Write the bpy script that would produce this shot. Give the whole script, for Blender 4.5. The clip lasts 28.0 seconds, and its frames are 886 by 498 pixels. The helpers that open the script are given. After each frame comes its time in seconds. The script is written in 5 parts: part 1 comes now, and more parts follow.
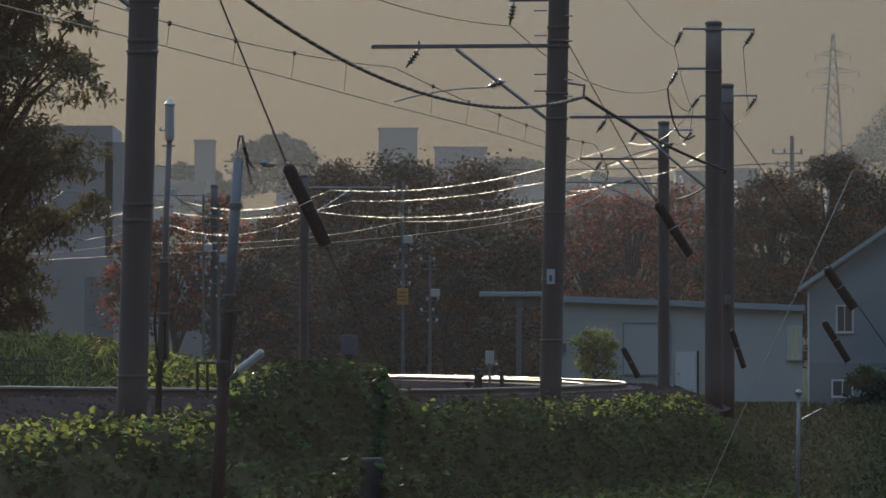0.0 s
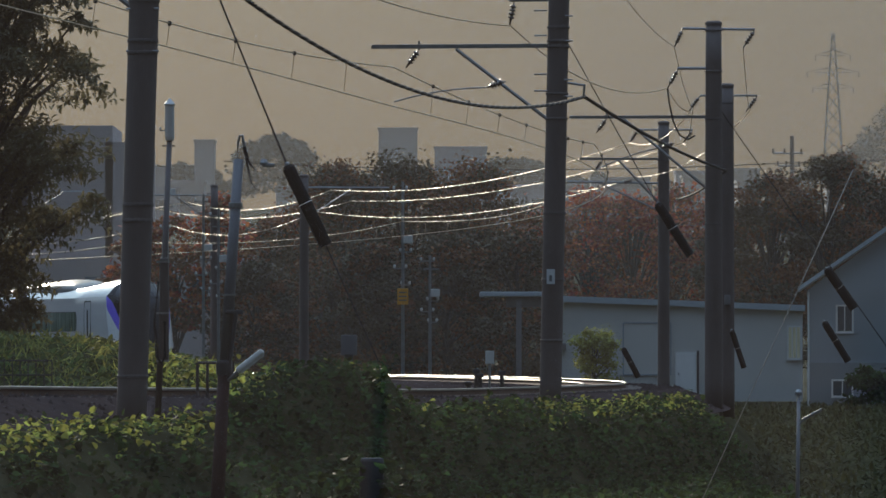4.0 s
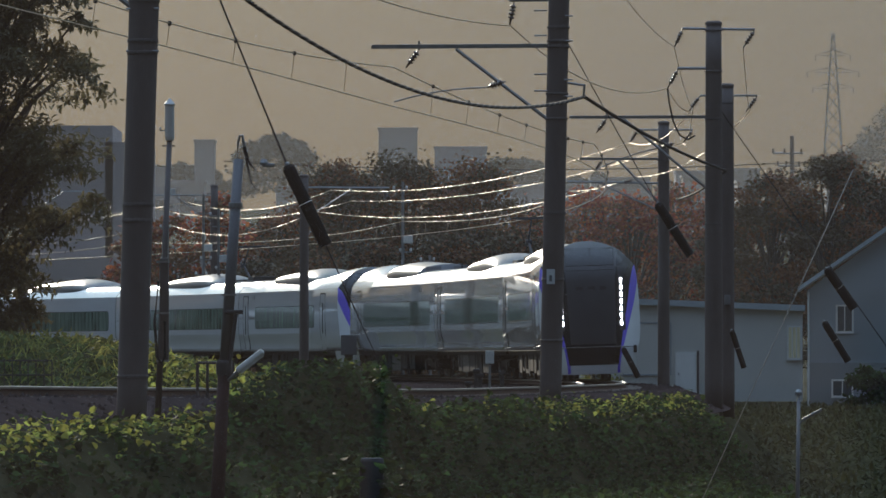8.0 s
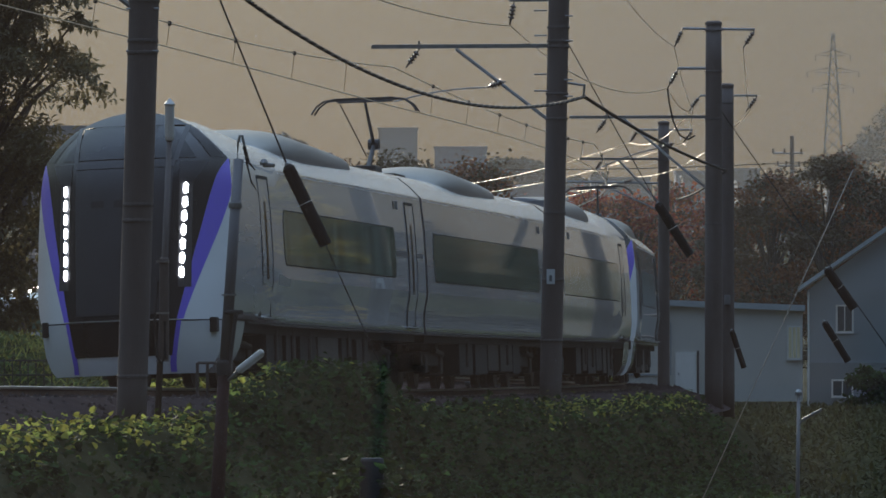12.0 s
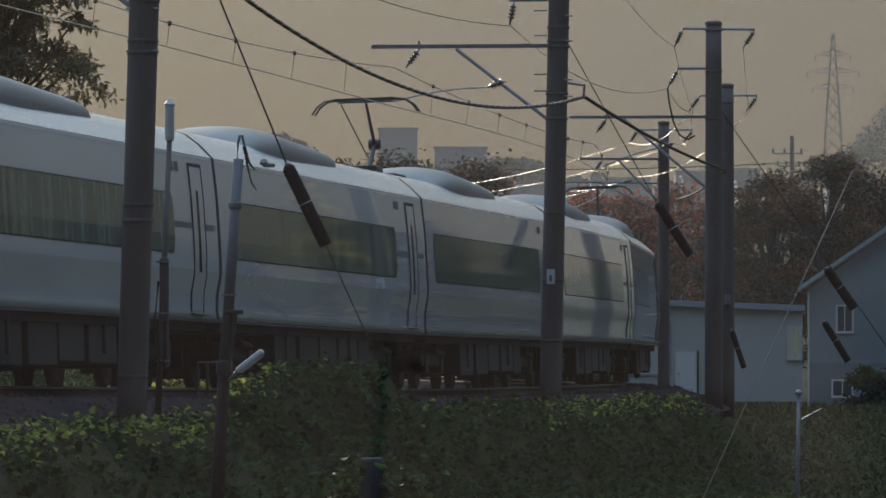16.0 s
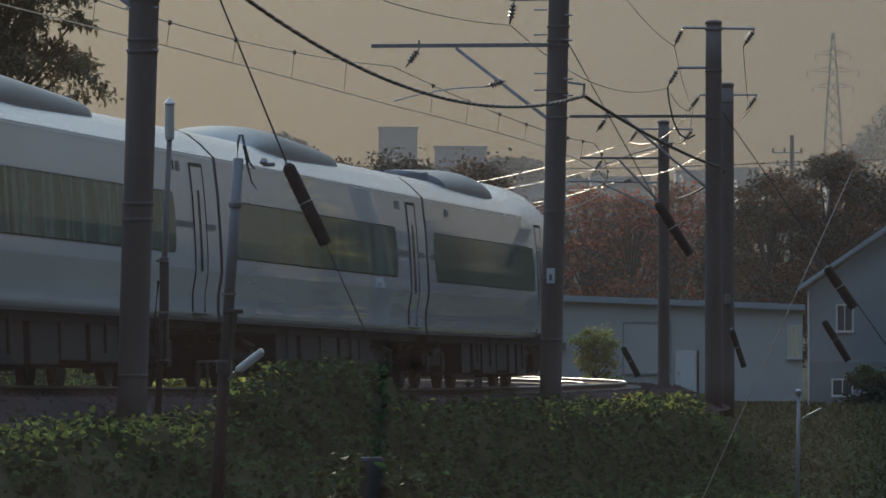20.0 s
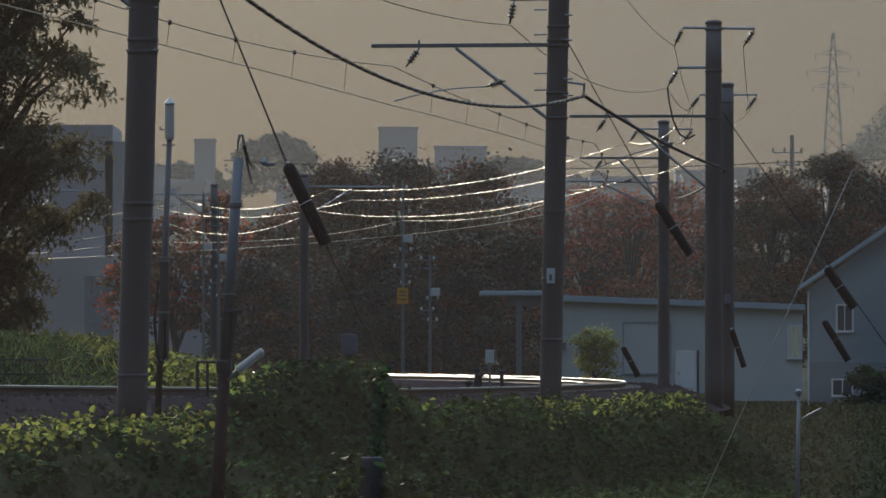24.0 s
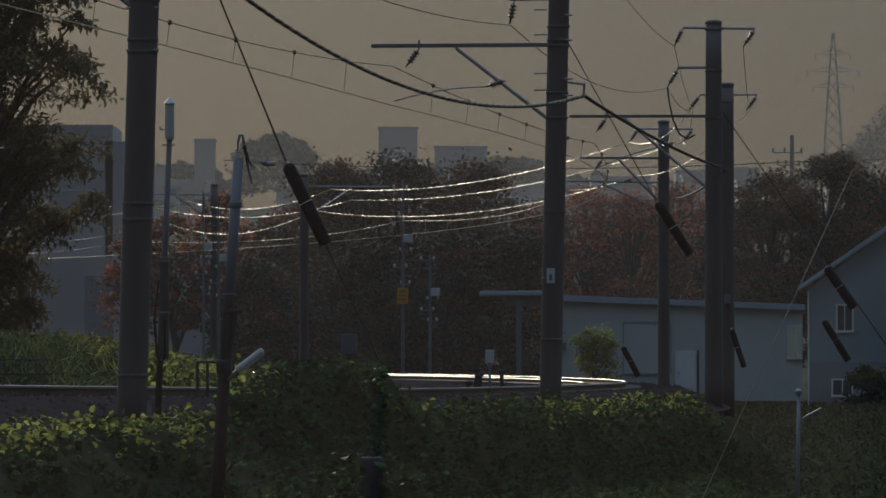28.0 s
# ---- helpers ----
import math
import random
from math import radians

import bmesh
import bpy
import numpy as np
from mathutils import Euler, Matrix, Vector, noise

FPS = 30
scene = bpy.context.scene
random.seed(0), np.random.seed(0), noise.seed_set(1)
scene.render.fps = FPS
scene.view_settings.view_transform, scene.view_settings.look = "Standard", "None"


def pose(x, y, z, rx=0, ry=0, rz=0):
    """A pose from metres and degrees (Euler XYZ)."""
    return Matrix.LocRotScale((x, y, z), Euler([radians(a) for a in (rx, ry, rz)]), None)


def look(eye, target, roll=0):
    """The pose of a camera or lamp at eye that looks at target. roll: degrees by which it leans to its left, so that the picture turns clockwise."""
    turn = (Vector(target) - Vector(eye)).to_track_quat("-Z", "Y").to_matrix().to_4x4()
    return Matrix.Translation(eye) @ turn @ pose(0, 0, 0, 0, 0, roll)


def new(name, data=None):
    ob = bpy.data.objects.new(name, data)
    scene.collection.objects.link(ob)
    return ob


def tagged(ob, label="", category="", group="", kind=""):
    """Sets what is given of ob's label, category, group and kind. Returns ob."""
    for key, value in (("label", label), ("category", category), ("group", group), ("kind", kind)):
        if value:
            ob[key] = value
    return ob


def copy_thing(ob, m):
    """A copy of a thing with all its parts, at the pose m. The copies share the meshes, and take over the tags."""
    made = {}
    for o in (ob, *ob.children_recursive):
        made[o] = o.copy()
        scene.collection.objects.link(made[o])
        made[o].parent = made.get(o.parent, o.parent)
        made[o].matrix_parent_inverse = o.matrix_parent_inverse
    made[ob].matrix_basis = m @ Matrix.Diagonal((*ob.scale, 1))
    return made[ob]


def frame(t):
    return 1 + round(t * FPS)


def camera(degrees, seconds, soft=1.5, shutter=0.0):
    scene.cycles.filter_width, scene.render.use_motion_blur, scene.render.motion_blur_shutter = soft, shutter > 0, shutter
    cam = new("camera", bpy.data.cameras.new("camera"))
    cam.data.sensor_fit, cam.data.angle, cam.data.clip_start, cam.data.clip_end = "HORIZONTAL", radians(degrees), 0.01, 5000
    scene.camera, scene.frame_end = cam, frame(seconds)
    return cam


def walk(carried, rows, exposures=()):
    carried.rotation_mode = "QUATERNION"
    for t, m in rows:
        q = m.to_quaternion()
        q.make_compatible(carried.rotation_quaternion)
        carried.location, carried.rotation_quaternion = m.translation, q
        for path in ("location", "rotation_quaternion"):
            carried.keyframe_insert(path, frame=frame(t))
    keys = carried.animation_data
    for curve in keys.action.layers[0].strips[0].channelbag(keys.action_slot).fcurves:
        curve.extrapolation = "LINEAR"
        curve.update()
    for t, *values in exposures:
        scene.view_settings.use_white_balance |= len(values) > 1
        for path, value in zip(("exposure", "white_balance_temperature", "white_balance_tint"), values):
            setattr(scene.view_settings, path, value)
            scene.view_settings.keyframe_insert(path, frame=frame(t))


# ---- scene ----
cam = camera(7.196, 28.0, soft=1.6)
EYE = Vector((0.0, 0.0, 0.4126))


def aim(drop):
    return look(EYE, (0.0, 1000.0, 0.4126 + 16.83 - drop))


walk(cam, [(0.0, aim(0.0)), (17.4, aim(0.0)), (18.2, aim(0.10)), (28.0, aim(0.12))],
     exposures=[(0.0, -0.4), (27.2, -0.4), (28.0, -1.12)])

# ---- light ----
SUN_AZ, SUN_EL = -10.0, 13.0
world = bpy.data.worlds.new("sky")
scene.world = world
world.use_nodes = True
wn = world.node_tree
sky = wn.nodes.new("ShaderNodeTexSky")
sky.sky_type = "NISHITA"
sky.sun_disc = False
sky.sun_elevation = radians(SUN_EL)
sky.sun_rotation = radians(SUN_AZ % 360)
sky.air_density, sky.dust_density, sky.ozone_density = 1.0, 2.5, 1.0
soft = wn.nodes.new("ShaderNodeHueSaturation")
soft.inputs["Saturation"].default_value = 0.86
haze_mix = wn.nodes.new("ShaderNodeMix")
haze_mix.data_type = "RGBA"
haze_mix.inputs[0].default_value = 0.95
# an overcast dome: far brighter overhead than at the horizon
way = wn.nodes.new("ShaderNodeTexCoord")
up = wn.nodes.new("ShaderNodeSeparateXYZ")
dome = wn.nodes.new("ShaderNodeMapRange")
dome.inputs[3].default_value, dome.inputs[4].default_value = 1.0, 200.0
tint = wn.nodes.new("ShaderNodeMix")
tint.data_type, tint.blend_type = "RGBA", "MULTIPLY"
tint.inputs[0].default_value = 1.0
# beige at the horizon, blue overhead
hue = wn.nodes.new("ShaderNodeMix")
hue.data_type = "RGBA"
hue.inputs[6].default_value, hue.inputs[7].default_value = (0.51, 0.69, 0.67, 1.0), (0.40, 0.60, 0.91, 1.0)
wn.links.new(hue.outputs[2], tint.inputs[6])
wn.links.new(way.outputs["Generated"], up.inputs[0])
crown = wn.nodes.new("ShaderNodeMath")
crown.operation = "POWER"
crown.inputs[1].default_value = 1.85
wn.links.new(up.outputs[2], crown.inputs[0])
wn.links.new(crown.outputs[0], dome.inputs[0])
# the hazy sky glows round the sun and dims away from it
sa, se = radians(SUN_AZ), radians(SUN_EL)
to_sun = Vector((math.sin(sa) * math.cos(se), math.cos(sa) * math.cos(se), math.sin(se)))
near_sun = wn.nodes.new("ShaderNodeVectorMath")
near_sun.operation = "DOT_PRODUCT"
near_sun.inputs[1].default_value = to_sun
wn.links.new(way.outputs["Generated"], near_sun.inputs[0])
ring = wn.nodes.new("ShaderNodeMath")
ring.operation, ring.use_clamp = "MAXIMUM", True
ring.inputs[1].default_value = 0.0
wn.links.new(near_sun.outputs["Value"], ring.inputs[0])
glow = wn.nodes.new("ShaderNodeMath")
glow.operation = "POWER"
glow.inputs[1].default_value = 40.0
wn.links.new(ring.outputs[0], glow.inputs[0])
# bluer overhead and away from the sun
cool = wn.nodes.new("ShaderNodeMath")
cool.operation = "MULTIPLY_ADD"
cool.inputs[1].default_value, cool.inputs[2].default_value = -0.4, 0.4
wn.links.new(ring.outputs[0], cool.inputs[0])
blue = wn.nodes.new("ShaderNodeMath")
blue.operation, blue.use_clamp = "ADD", True
wn.links.new(cool.outputs[0], blue.inputs[0])
wn.links.new(up.outputs[2], blue.inputs[1])
wn.links.new(blue.outputs[0], hue.inputs[0])
halo = wn.nodes.new("ShaderNodeMath")
halo.operation = "MULTIPLY_ADD"
halo.inputs[1].default_value = 0.90
wn.links.new(glow.outputs[0], halo.inputs[0])
broad = wn.nodes.new("ShaderNodeMath")
broad.operation = "MULTIPLY_ADD"
broad.inputs[1].default_value, broad.inputs[2].default_value = 0.1125, 0.1425
wn.links.new(near_sun.outputs["Value"], broad.inputs[0])
wn.links.new(broad.outputs[0], halo.inputs[2])
lit = wn.nodes.new("ShaderNodeMath")
lit.operation = "MULTIPLY"
wn.links.new(dome.outputs[0], lit.inputs[0])
wn.links.new(halo.outputs[0], lit.inputs[1])
wn.links.new(lit.outputs[0], tint.inputs[7])
wn.links.new(tint.outputs[2], haze_mix.inputs[7])
wn.links.new(sky.outputs[0], soft.inputs["Color"])
wn.links.new(soft.outputs[0], haze_mix.inputs[6])
wn.links.new(haze_mix.outputs[2], wn.nodes["Background"].inputs[0])
wn.nodes["Background"].inputs[1].default_value = 0.10
sun = new("sun", bpy.data.lights.new("sun", "SUN"))
sun.data.energy, sun.data.angle, sun.data.color = 5.0, radians(0.6), (1.0, 0.89, 0.72)
sun.matrix_world = look(to_sun * 100, (0, 0, 0))


# ---- materials ----
def mat(name, col, rough=0.6, metal=0.0, var=0.25, scale=6.0, bump=0.0, bscale=40.0, spec=0.5, coat=0.0,
        emit=None, trans=0.0, islands=0.0, dark=0.55, stretch=None):
    """A surface with two scales of stain and grain. islands: variation from piece to piece; trans: light let through (leaves)."""
    m = bpy.data.materials.new(name)
    m.use_nodes = True
    nt = m.node_tree
    n, l = nt.nodes, nt.links
    b = n["Principled BSDF"]
    out = n["Material Output"]
    b.inputs["Roughness"].default_value = rough
    b.inputs["Metallic"].default_value = metal
    b.inputs["Specular IOR Level"].default_value = spec
    b.inputs["Coat Weight"].default_value = coat
    tc = n.new("ShaderNodeTexCoord")
    src = tc.outputs["Object"]
    if stretch:
        mp = n.new("ShaderNodeMapping")
        mp.inputs["Scale"].default_value = stretch
        l.new(src, mp.inputs[0])
        src = mp.outputs[0]
    big = n.new("ShaderNodeTexNoise")
    big.inputs["Scale"].default_value = scale
    big.inputs["Detail"].default_value = 6
    fine = n.new("ShaderNodeTexNoise")
    fine.inputs["Scale"].default_value = bscale
    fine.inputs["Detail"].default_value = 4
    l.new(src, big.inputs[0])
    l.new(src, fine.inputs[0])
    mix = n.new("ShaderNodeMix")
    mix.data_type = "RGBA"
    c = Vector(col[:3])
    mix.inputs[6].default_value = (*(c * (1 - var * dark)), 1)
    mix.inputs[7].default_value = (*[min(1, v) for v in c * (1 + var * 0.6)], 1)
    add = n.new("ShaderNodeMath")
    add.operation = "MULTIPLY_ADD"
    add.inputs[1].default_value = 0.35
    l.new(fine.outputs[0], add.inputs[0])
    sc = n.new("ShaderNodeMapRange")
    sc.inputs[1].default_value, sc.inputs[2].default_value = 0.3, 0.7
    sc.inputs[3].default_value, sc.inputs[4].default_value = 0.0, 0.65
    l.new(big.outputs[0], sc.inputs[0])
    l.new(sc.outputs[0], add.inputs[2])
    l.new(add.outputs[0], mix.inputs[0])
    colour = mix.outputs[2]
    if islands:
        geo = n.new("ShaderNodeNewGeometry")
        hsv = n.new("ShaderNodeHueSaturation")
        mr = n.new("ShaderNodeMapRange")
        mr.inputs[3].default_value, mr.inputs[4].default_value = 1 - islands, 1 + islands
        l.new(geo.outputs["Random Per Island"], mr.inputs[0])
        l.new(mr.outputs[0], hsv.inputs["Value"])
        mh = n.new("ShaderNodeMapRange")
        mh.inputs[3].default_value, mh.inputs[4].default_value = 0.5 - 0.05 * islands, 0.5 + 0.04 * islands
        l.new(geo.outputs["Random Per Island"], mh.inputs[0])
        l.new(mh.outputs[0], hsv.inputs["Hue"])
        l.new(colour, hsv.inputs["Color"])
        colour = hsv.outputs[0]
    l.new(colour, b.inputs["Base Color"])
    if bump:
        bp = n.new("ShaderNodeBump")
        bp.inputs["Strength"].default_value = bump
        bp.inputs["Distance"].default_value = 0.02
        l.new(fine.outputs[0], bp.inputs["Height"])
        l.new(bp.outputs[0], b.inputs["Normal"])
    if emit:
        b.inputs["Emission Color"].default_value = (*emit[:3], 1)
        b.inputs["Emission Strength"].default_value = emit[3]
    if trans:
        tr = n.new("ShaderNodeBsdfTranslucent")
        l.new(colour, tr.inputs[0])
        ms = n.new("ShaderNodeMixShader")
        ms.inputs[0].default_value = trans
        l.new(b.outputs[0], ms.inputs[1])
        l.new(tr.outputs[0], ms.inputs[2])
        l.new(ms.outputs[0], out.inputs[0])
    return m


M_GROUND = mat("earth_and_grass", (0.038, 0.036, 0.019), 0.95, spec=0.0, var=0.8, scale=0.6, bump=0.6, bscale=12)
M_BALLAST = mat("ballast_stone", (0.042, 0.032, 0.031), 0.95, spec=0.0, var=0.6, scale=3, bump=1.0, bscale=18)
M_RAIL = mat("polished_rail", (0.36, 0.32, 0.29), 0.36, 1.0, var=0.15, stretch=(1, 1, 1))
M_RUST = mat("rusty_rail_web", (0.11, 0.06, 0.04), 0.85, 0.2, var=0.5)
M_SLEEPER = mat("concrete_sleeper", (0.13, 0.115, 0.10), 0.9, spec=0.0, var=0.4)
M_POLE = mat("weathered_concrete_pole", (0.088, 0.068, 0.062), 0.75, var=0.45, scale=2.5, bump=0.3, bscale=30, stretch=(1, 1, 0.25))
M_STEEL = mat("galvanised_steel", (0.22, 0.22, 0.22), 0.5, 0.7, var=0.4, scale=9)
M_DARKSTEEL = mat("dark_painted_steel", (0.035, 0.033, 0.035), 0.55, 0.3, var=0.4)
M_WIRE = mat("bare_copper_wire", (0.46, 0.36, 0.24), 0.42, 1.0, var=0.3)
M_CABLE = mat("black_cable_sheath", (0.03, 0.028, 0.028), 0.8, var=0.4, scale=20, spec=0.1)
M_STRAND = mat("weathered_grey_strand", (0.13, 0.115, 0.095), 0.8, 0.0, var=0.4, scale=20, spec=0.15)
M_STAY = mat("bright_galvanised_strand", (0.22, 0.205, 0.18), 0.8, spec=0.1, var=0.3, scale=20)
M_PORC = mat("brown_porcelain", (0.10, 0.07, 0.06), 0.2, var=0.3, coat=0.4)
M_SLEEVE = mat("black_plastic_sleeve", (0.012, 0.010, 0.010), 0.85, var=0.3, bump=0.15, spec=0.1)
M_DARKPOLE = mat("dull_dark_steel_pole", (0.085, 0.072, 0.068), 0.65, 0.2, var=0.45, scale=6, stretch=(1, 1, 0.3))
M_ALU = mat("dull_aluminium", (0.115, 0.113, 0.12), 0.6, 0.35, var=0.35, scale=4, bump=0.1, stretch=(1, 1, 0.3))
M_BROWN = mat("rust_brown_paint", (0.026, 0.010, 0.009), 0.75, 0.0, var=0.5, scale=8, bump=0.2, spec=0.12)
M_WHITECAP = mat("off_white_tube", (0.5, 0.49, 0.46), 0.5, var=0.3)
M_BODY = mat("pearl_white_train_paint", (0.88, 0.90, 0.93), 0.25, 0.35, var=0.12, scale=1.2, coat=1.0, bump=0.035, bscale=3, stretch=(1, 0.3, 2.5))
M_ROOF = mat("pale_roof_paint", (0.82, 0.83, 0.85), 0.16, 0.0, var=0.12, scale=1.5, coat=1.0)
M_ROOF.node_tree.nodes["Principled BSDF"].inputs["Coat Roughness"].default_value = 0.18
M_VIOLET = mat("violet_stripe_paint", (0.17, 0.12, 0.68), 0.2, var=0.06, coat=0.5)
M_BLACKGLOSS = mat("black_front_mask", (0.010, 0.009, 0.011), 0.16, var=0.3, spec=0.32)
# streaks in the colour imitate both curtains and mirrored trees
M_GLASS = mat("tinted_glass_curtain_and_mirror_streaks", (0.12, 0.17, 0.135), 0.05, var=1.65, dark=0.6, scale=0.8, spec=0.5, coat=0.0, stretch=(1, 5, 0.5), bscale=4)
M_PANEL = mat("dark_satin_front_panel", (0.020, 0.019, 0.022), 0.28, var=0.5, scale=1.5, spec=0.45)
M_UNIT = mat("grey_unit_cover", (0.105, 0.108, 0.115), 0.34, var=0.25, scale=2, bump=0.05)
M_BROW = mat("dark_grey_gloss_roof", (0.028, 0.027, 0.030), 0.3, var=0.4, scale=2, spec=0.2)
M_DOORWHITE = mat("white_door_paint", (0.62, 0.63, 0.62), 0.5, var=0.1)
M_CURTAIN = mat("cream_curtain_behind_glass", (0.62, 0.56, 0.36), 0.25, var=0.6, scale=3, stretch=(6, 1, 0.4), spec=0.6)
M_SCREEN = mat("dark_windscreen", (0.012, 0.013, 0.015), 0.1, var=0.4, spec=0.15)
M_SEAM = mat("black_rubber_seam", (0.008, 0.008, 0.008), 0.7, var=0.2)
M_UNDER = mat("dusty_underframe", (0.011, 0.009, 0.008), 0.8, 0.1, var=0.6, scale=5)
M_UNDERBOX = mat("grey_equipment_box", (0.016, 0.013, 0.011), 0.7, 0.1, var=0.45, scale=4)
M_UNDERLIGHT = mat("pale_dusty_equipment", (0.05, 0.043, 0.038), 0.7, var=0.5, scale=4)
M_WHEEL = mat("steel_wheel", (0.07, 0.055, 0.05), 0.55, 0.6, var=0.4)
M_LED = mat("white_headlight", (0.9, 0.9, 0.95), 0.3, emit=(0.85, 0.9, 1.0, 30.0))
M_GREY = mat("grey_plastic", (0.12, 0.12, 0.125), 0.5, var=0.2)
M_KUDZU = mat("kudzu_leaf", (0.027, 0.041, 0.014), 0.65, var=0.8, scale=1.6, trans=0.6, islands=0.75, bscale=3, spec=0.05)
# yellow leaf tone, brightened so that its colour also imitates sunlight
M_KUDZU_Y = mat("yellow_sunlit_look_leaf", (0.21, 0.215, 0.045), 0.7, var=0.5, scale=1.5, trans=0.75, islands=0.4, bscale=3, spec=0.2)
M_GRASS = mat("tall_grass_blade", (0.25, 0.245, 0.07), 0.7, var=0.5, scale=0.5, trans=0.6, islands=0.4, bscale=3, spec=0.2)
M_WEED = mat("bank_weed_leaf", (0.075, 0.09, 0.03), 0.7, var=0.5, scale=0.8, trans=0.5, islands=0.45, bscale=3, spec=0.08)
M_GRASS_DRY = mat("dry_meadow_grass", (0.045, 0.046, 0.022), 0.8, var=0.5, scale=0.3, trans=0.3, islands=0.4, bscale=3, spec=0.1)
M_LEAF_DARK = mat("evergreen_leaf", (0.062, 0.049, 0.026), 0.6, var=0.5, scale=0.3, trans=0.12, islands=0.3, bscale=2, spec=0.2)
M_LEAF_OLIVE = mat("olive_evergreen_leaf", (0.115, 0.10, 0.055), 0.6, var=0.4, scale=0.3, trans=0.5, islands=0.2, bscale=2, spec=0.2)
M_PLINTH = mat("grey_roof_plinth", (0.12, 0.12, 0.123), 0.5, var=0.35, scale=3)
M_LEAF_RED = mat("red_maple_leaf", (0.34, 0.085, 0.04), 0.65, var=0.6, scale=0.25, trans=0.35, islands=0.5, bscale=2, spec=0.2)
M_LEAF_BROWN = mat("autumn_brown_leaf", (0.15, 0.064, 0.028), 0.65, var=0.6, scale=0.25, trans=0.15, islands=0.3, bscale=2, spec=0.2)
M_MIRROR_YELLOW = mat("yellow_mirror_tree_leaf", (0.42, 0.31, 0.06), 0.6, var=0.5, scale=0.4, trans=0.6, islands=0.3, bscale=2, spec=0.2)
M_BARK = mat("bark", (0.06, 0.048, 0.038), 0.9, var=0.5, scale=3, bump=0.6, bscale=14)
M_WALL_W = mat("pale_prefab_wall", (0.42, 0.425, 0.405), 0.7, var=0.15, scale=0.6)
M_WALL_B = mat("blue_grey_siding", (0.205, 0.245, 0.28), 0.7, var=0.15, scale=0.6)
M_WALL_D = mat("dark_base_siding", (0.15, 0.17, 0.19), 0.75, var=0.2, scale=0.6)
M_ROOFMETAL = mat("blue_metal_roof", (0.30, 0.36, 0.40), 0.5, 0.1, var=0.2)
M_WINFRAME = mat("white_window_frame", (0.5, 0.52, 0.52), 0.5, var=0.1)
M_PANE = mat("dark_pane", (0.05, 0.06, 0.07), 0.08, var=0.2)
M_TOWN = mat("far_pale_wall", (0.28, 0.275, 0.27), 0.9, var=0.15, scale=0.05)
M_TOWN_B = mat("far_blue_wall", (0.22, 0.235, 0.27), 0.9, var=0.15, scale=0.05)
M_LILAC = mat("pale_lilac_cladding", (0.35, 0.31, 0.30), 0.85, var=0.15, scale=0.2)
M_FARWOOD = mat("far_wood", (0.085, 0.085, 0.062), 0.95, var=0.4, scale=0.05, islands=0.2)
M_FENCE = mat("rusty_fence", (0.06, 0.045, 0.04), 0.8, 0.3, var=0.4)
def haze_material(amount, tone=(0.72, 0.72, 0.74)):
    """Flat sheet imitating mist: lets most light pass and scatters the rest."""
    m = bpy.data.materials.new("mist_sheet")
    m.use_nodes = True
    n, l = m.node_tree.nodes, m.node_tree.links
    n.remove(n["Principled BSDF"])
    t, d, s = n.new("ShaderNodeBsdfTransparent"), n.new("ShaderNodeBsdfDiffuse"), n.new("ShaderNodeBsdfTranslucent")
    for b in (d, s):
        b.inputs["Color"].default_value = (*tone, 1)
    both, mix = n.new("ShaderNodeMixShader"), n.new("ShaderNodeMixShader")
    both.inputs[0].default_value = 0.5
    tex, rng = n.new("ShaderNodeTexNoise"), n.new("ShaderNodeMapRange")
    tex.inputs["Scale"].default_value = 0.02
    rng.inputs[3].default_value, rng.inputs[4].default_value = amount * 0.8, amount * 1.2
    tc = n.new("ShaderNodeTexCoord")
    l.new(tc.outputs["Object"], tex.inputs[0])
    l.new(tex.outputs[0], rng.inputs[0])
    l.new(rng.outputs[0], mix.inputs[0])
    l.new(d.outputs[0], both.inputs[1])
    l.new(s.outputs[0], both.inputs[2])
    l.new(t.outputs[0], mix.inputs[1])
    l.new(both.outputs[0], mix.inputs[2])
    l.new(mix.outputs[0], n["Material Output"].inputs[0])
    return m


M_SIGN = mat("yellow_sign_enamel", (0.55, 0.26, 0.03), 0.5, var=0.3)
M_CONC = mat("stained_concrete", (0.06, 0.053, 0.055), 0.9, var=0.6, scale=2, bump=0.3)


# ---- mesh helpers ----
def mesh_of(name, bm, material, smooth=False):
    me = bpy.data.meshes.new(name)
    bmesh.ops.recalc_face_normals(bm, faces=bm.faces)
    bm.to_mesh(me)
    bm.free()
    me.materials.append(material)
    if smooth:
        me.polygons.foreach_set("use_smooth", [True] * len(me.polygons))
    return me


def part(name, bm, material, parent=None, label="", smooth=False):
    ob = new(name, mesh_of(name, bm, material, smooth))
    if parent:
        ob.parent = parent
    return tagged(ob, label)


def raw(name, verts, faces, material, parent=None, smooth=False):
    me = bpy.data.meshes.new(name)
    me.from_pydata([tuple(v) for v in verts], [], faces)
    me.materials.append(material)
    if smooth:
        me.polygons.foreach_set("use_smooth", [True] * len(me.polygons))
    ob = new(name, me)
    if parent:
        ob.parent = parent
    return ob


def empty(name, x=0, y=0, z=0, rx=0, ry=0, rz=0):
    ob = new(name)
    ob.matrix_basis = pose(x, y, z, rx, ry, rz)
    ob.empty_display_size = 0.2
    return ob


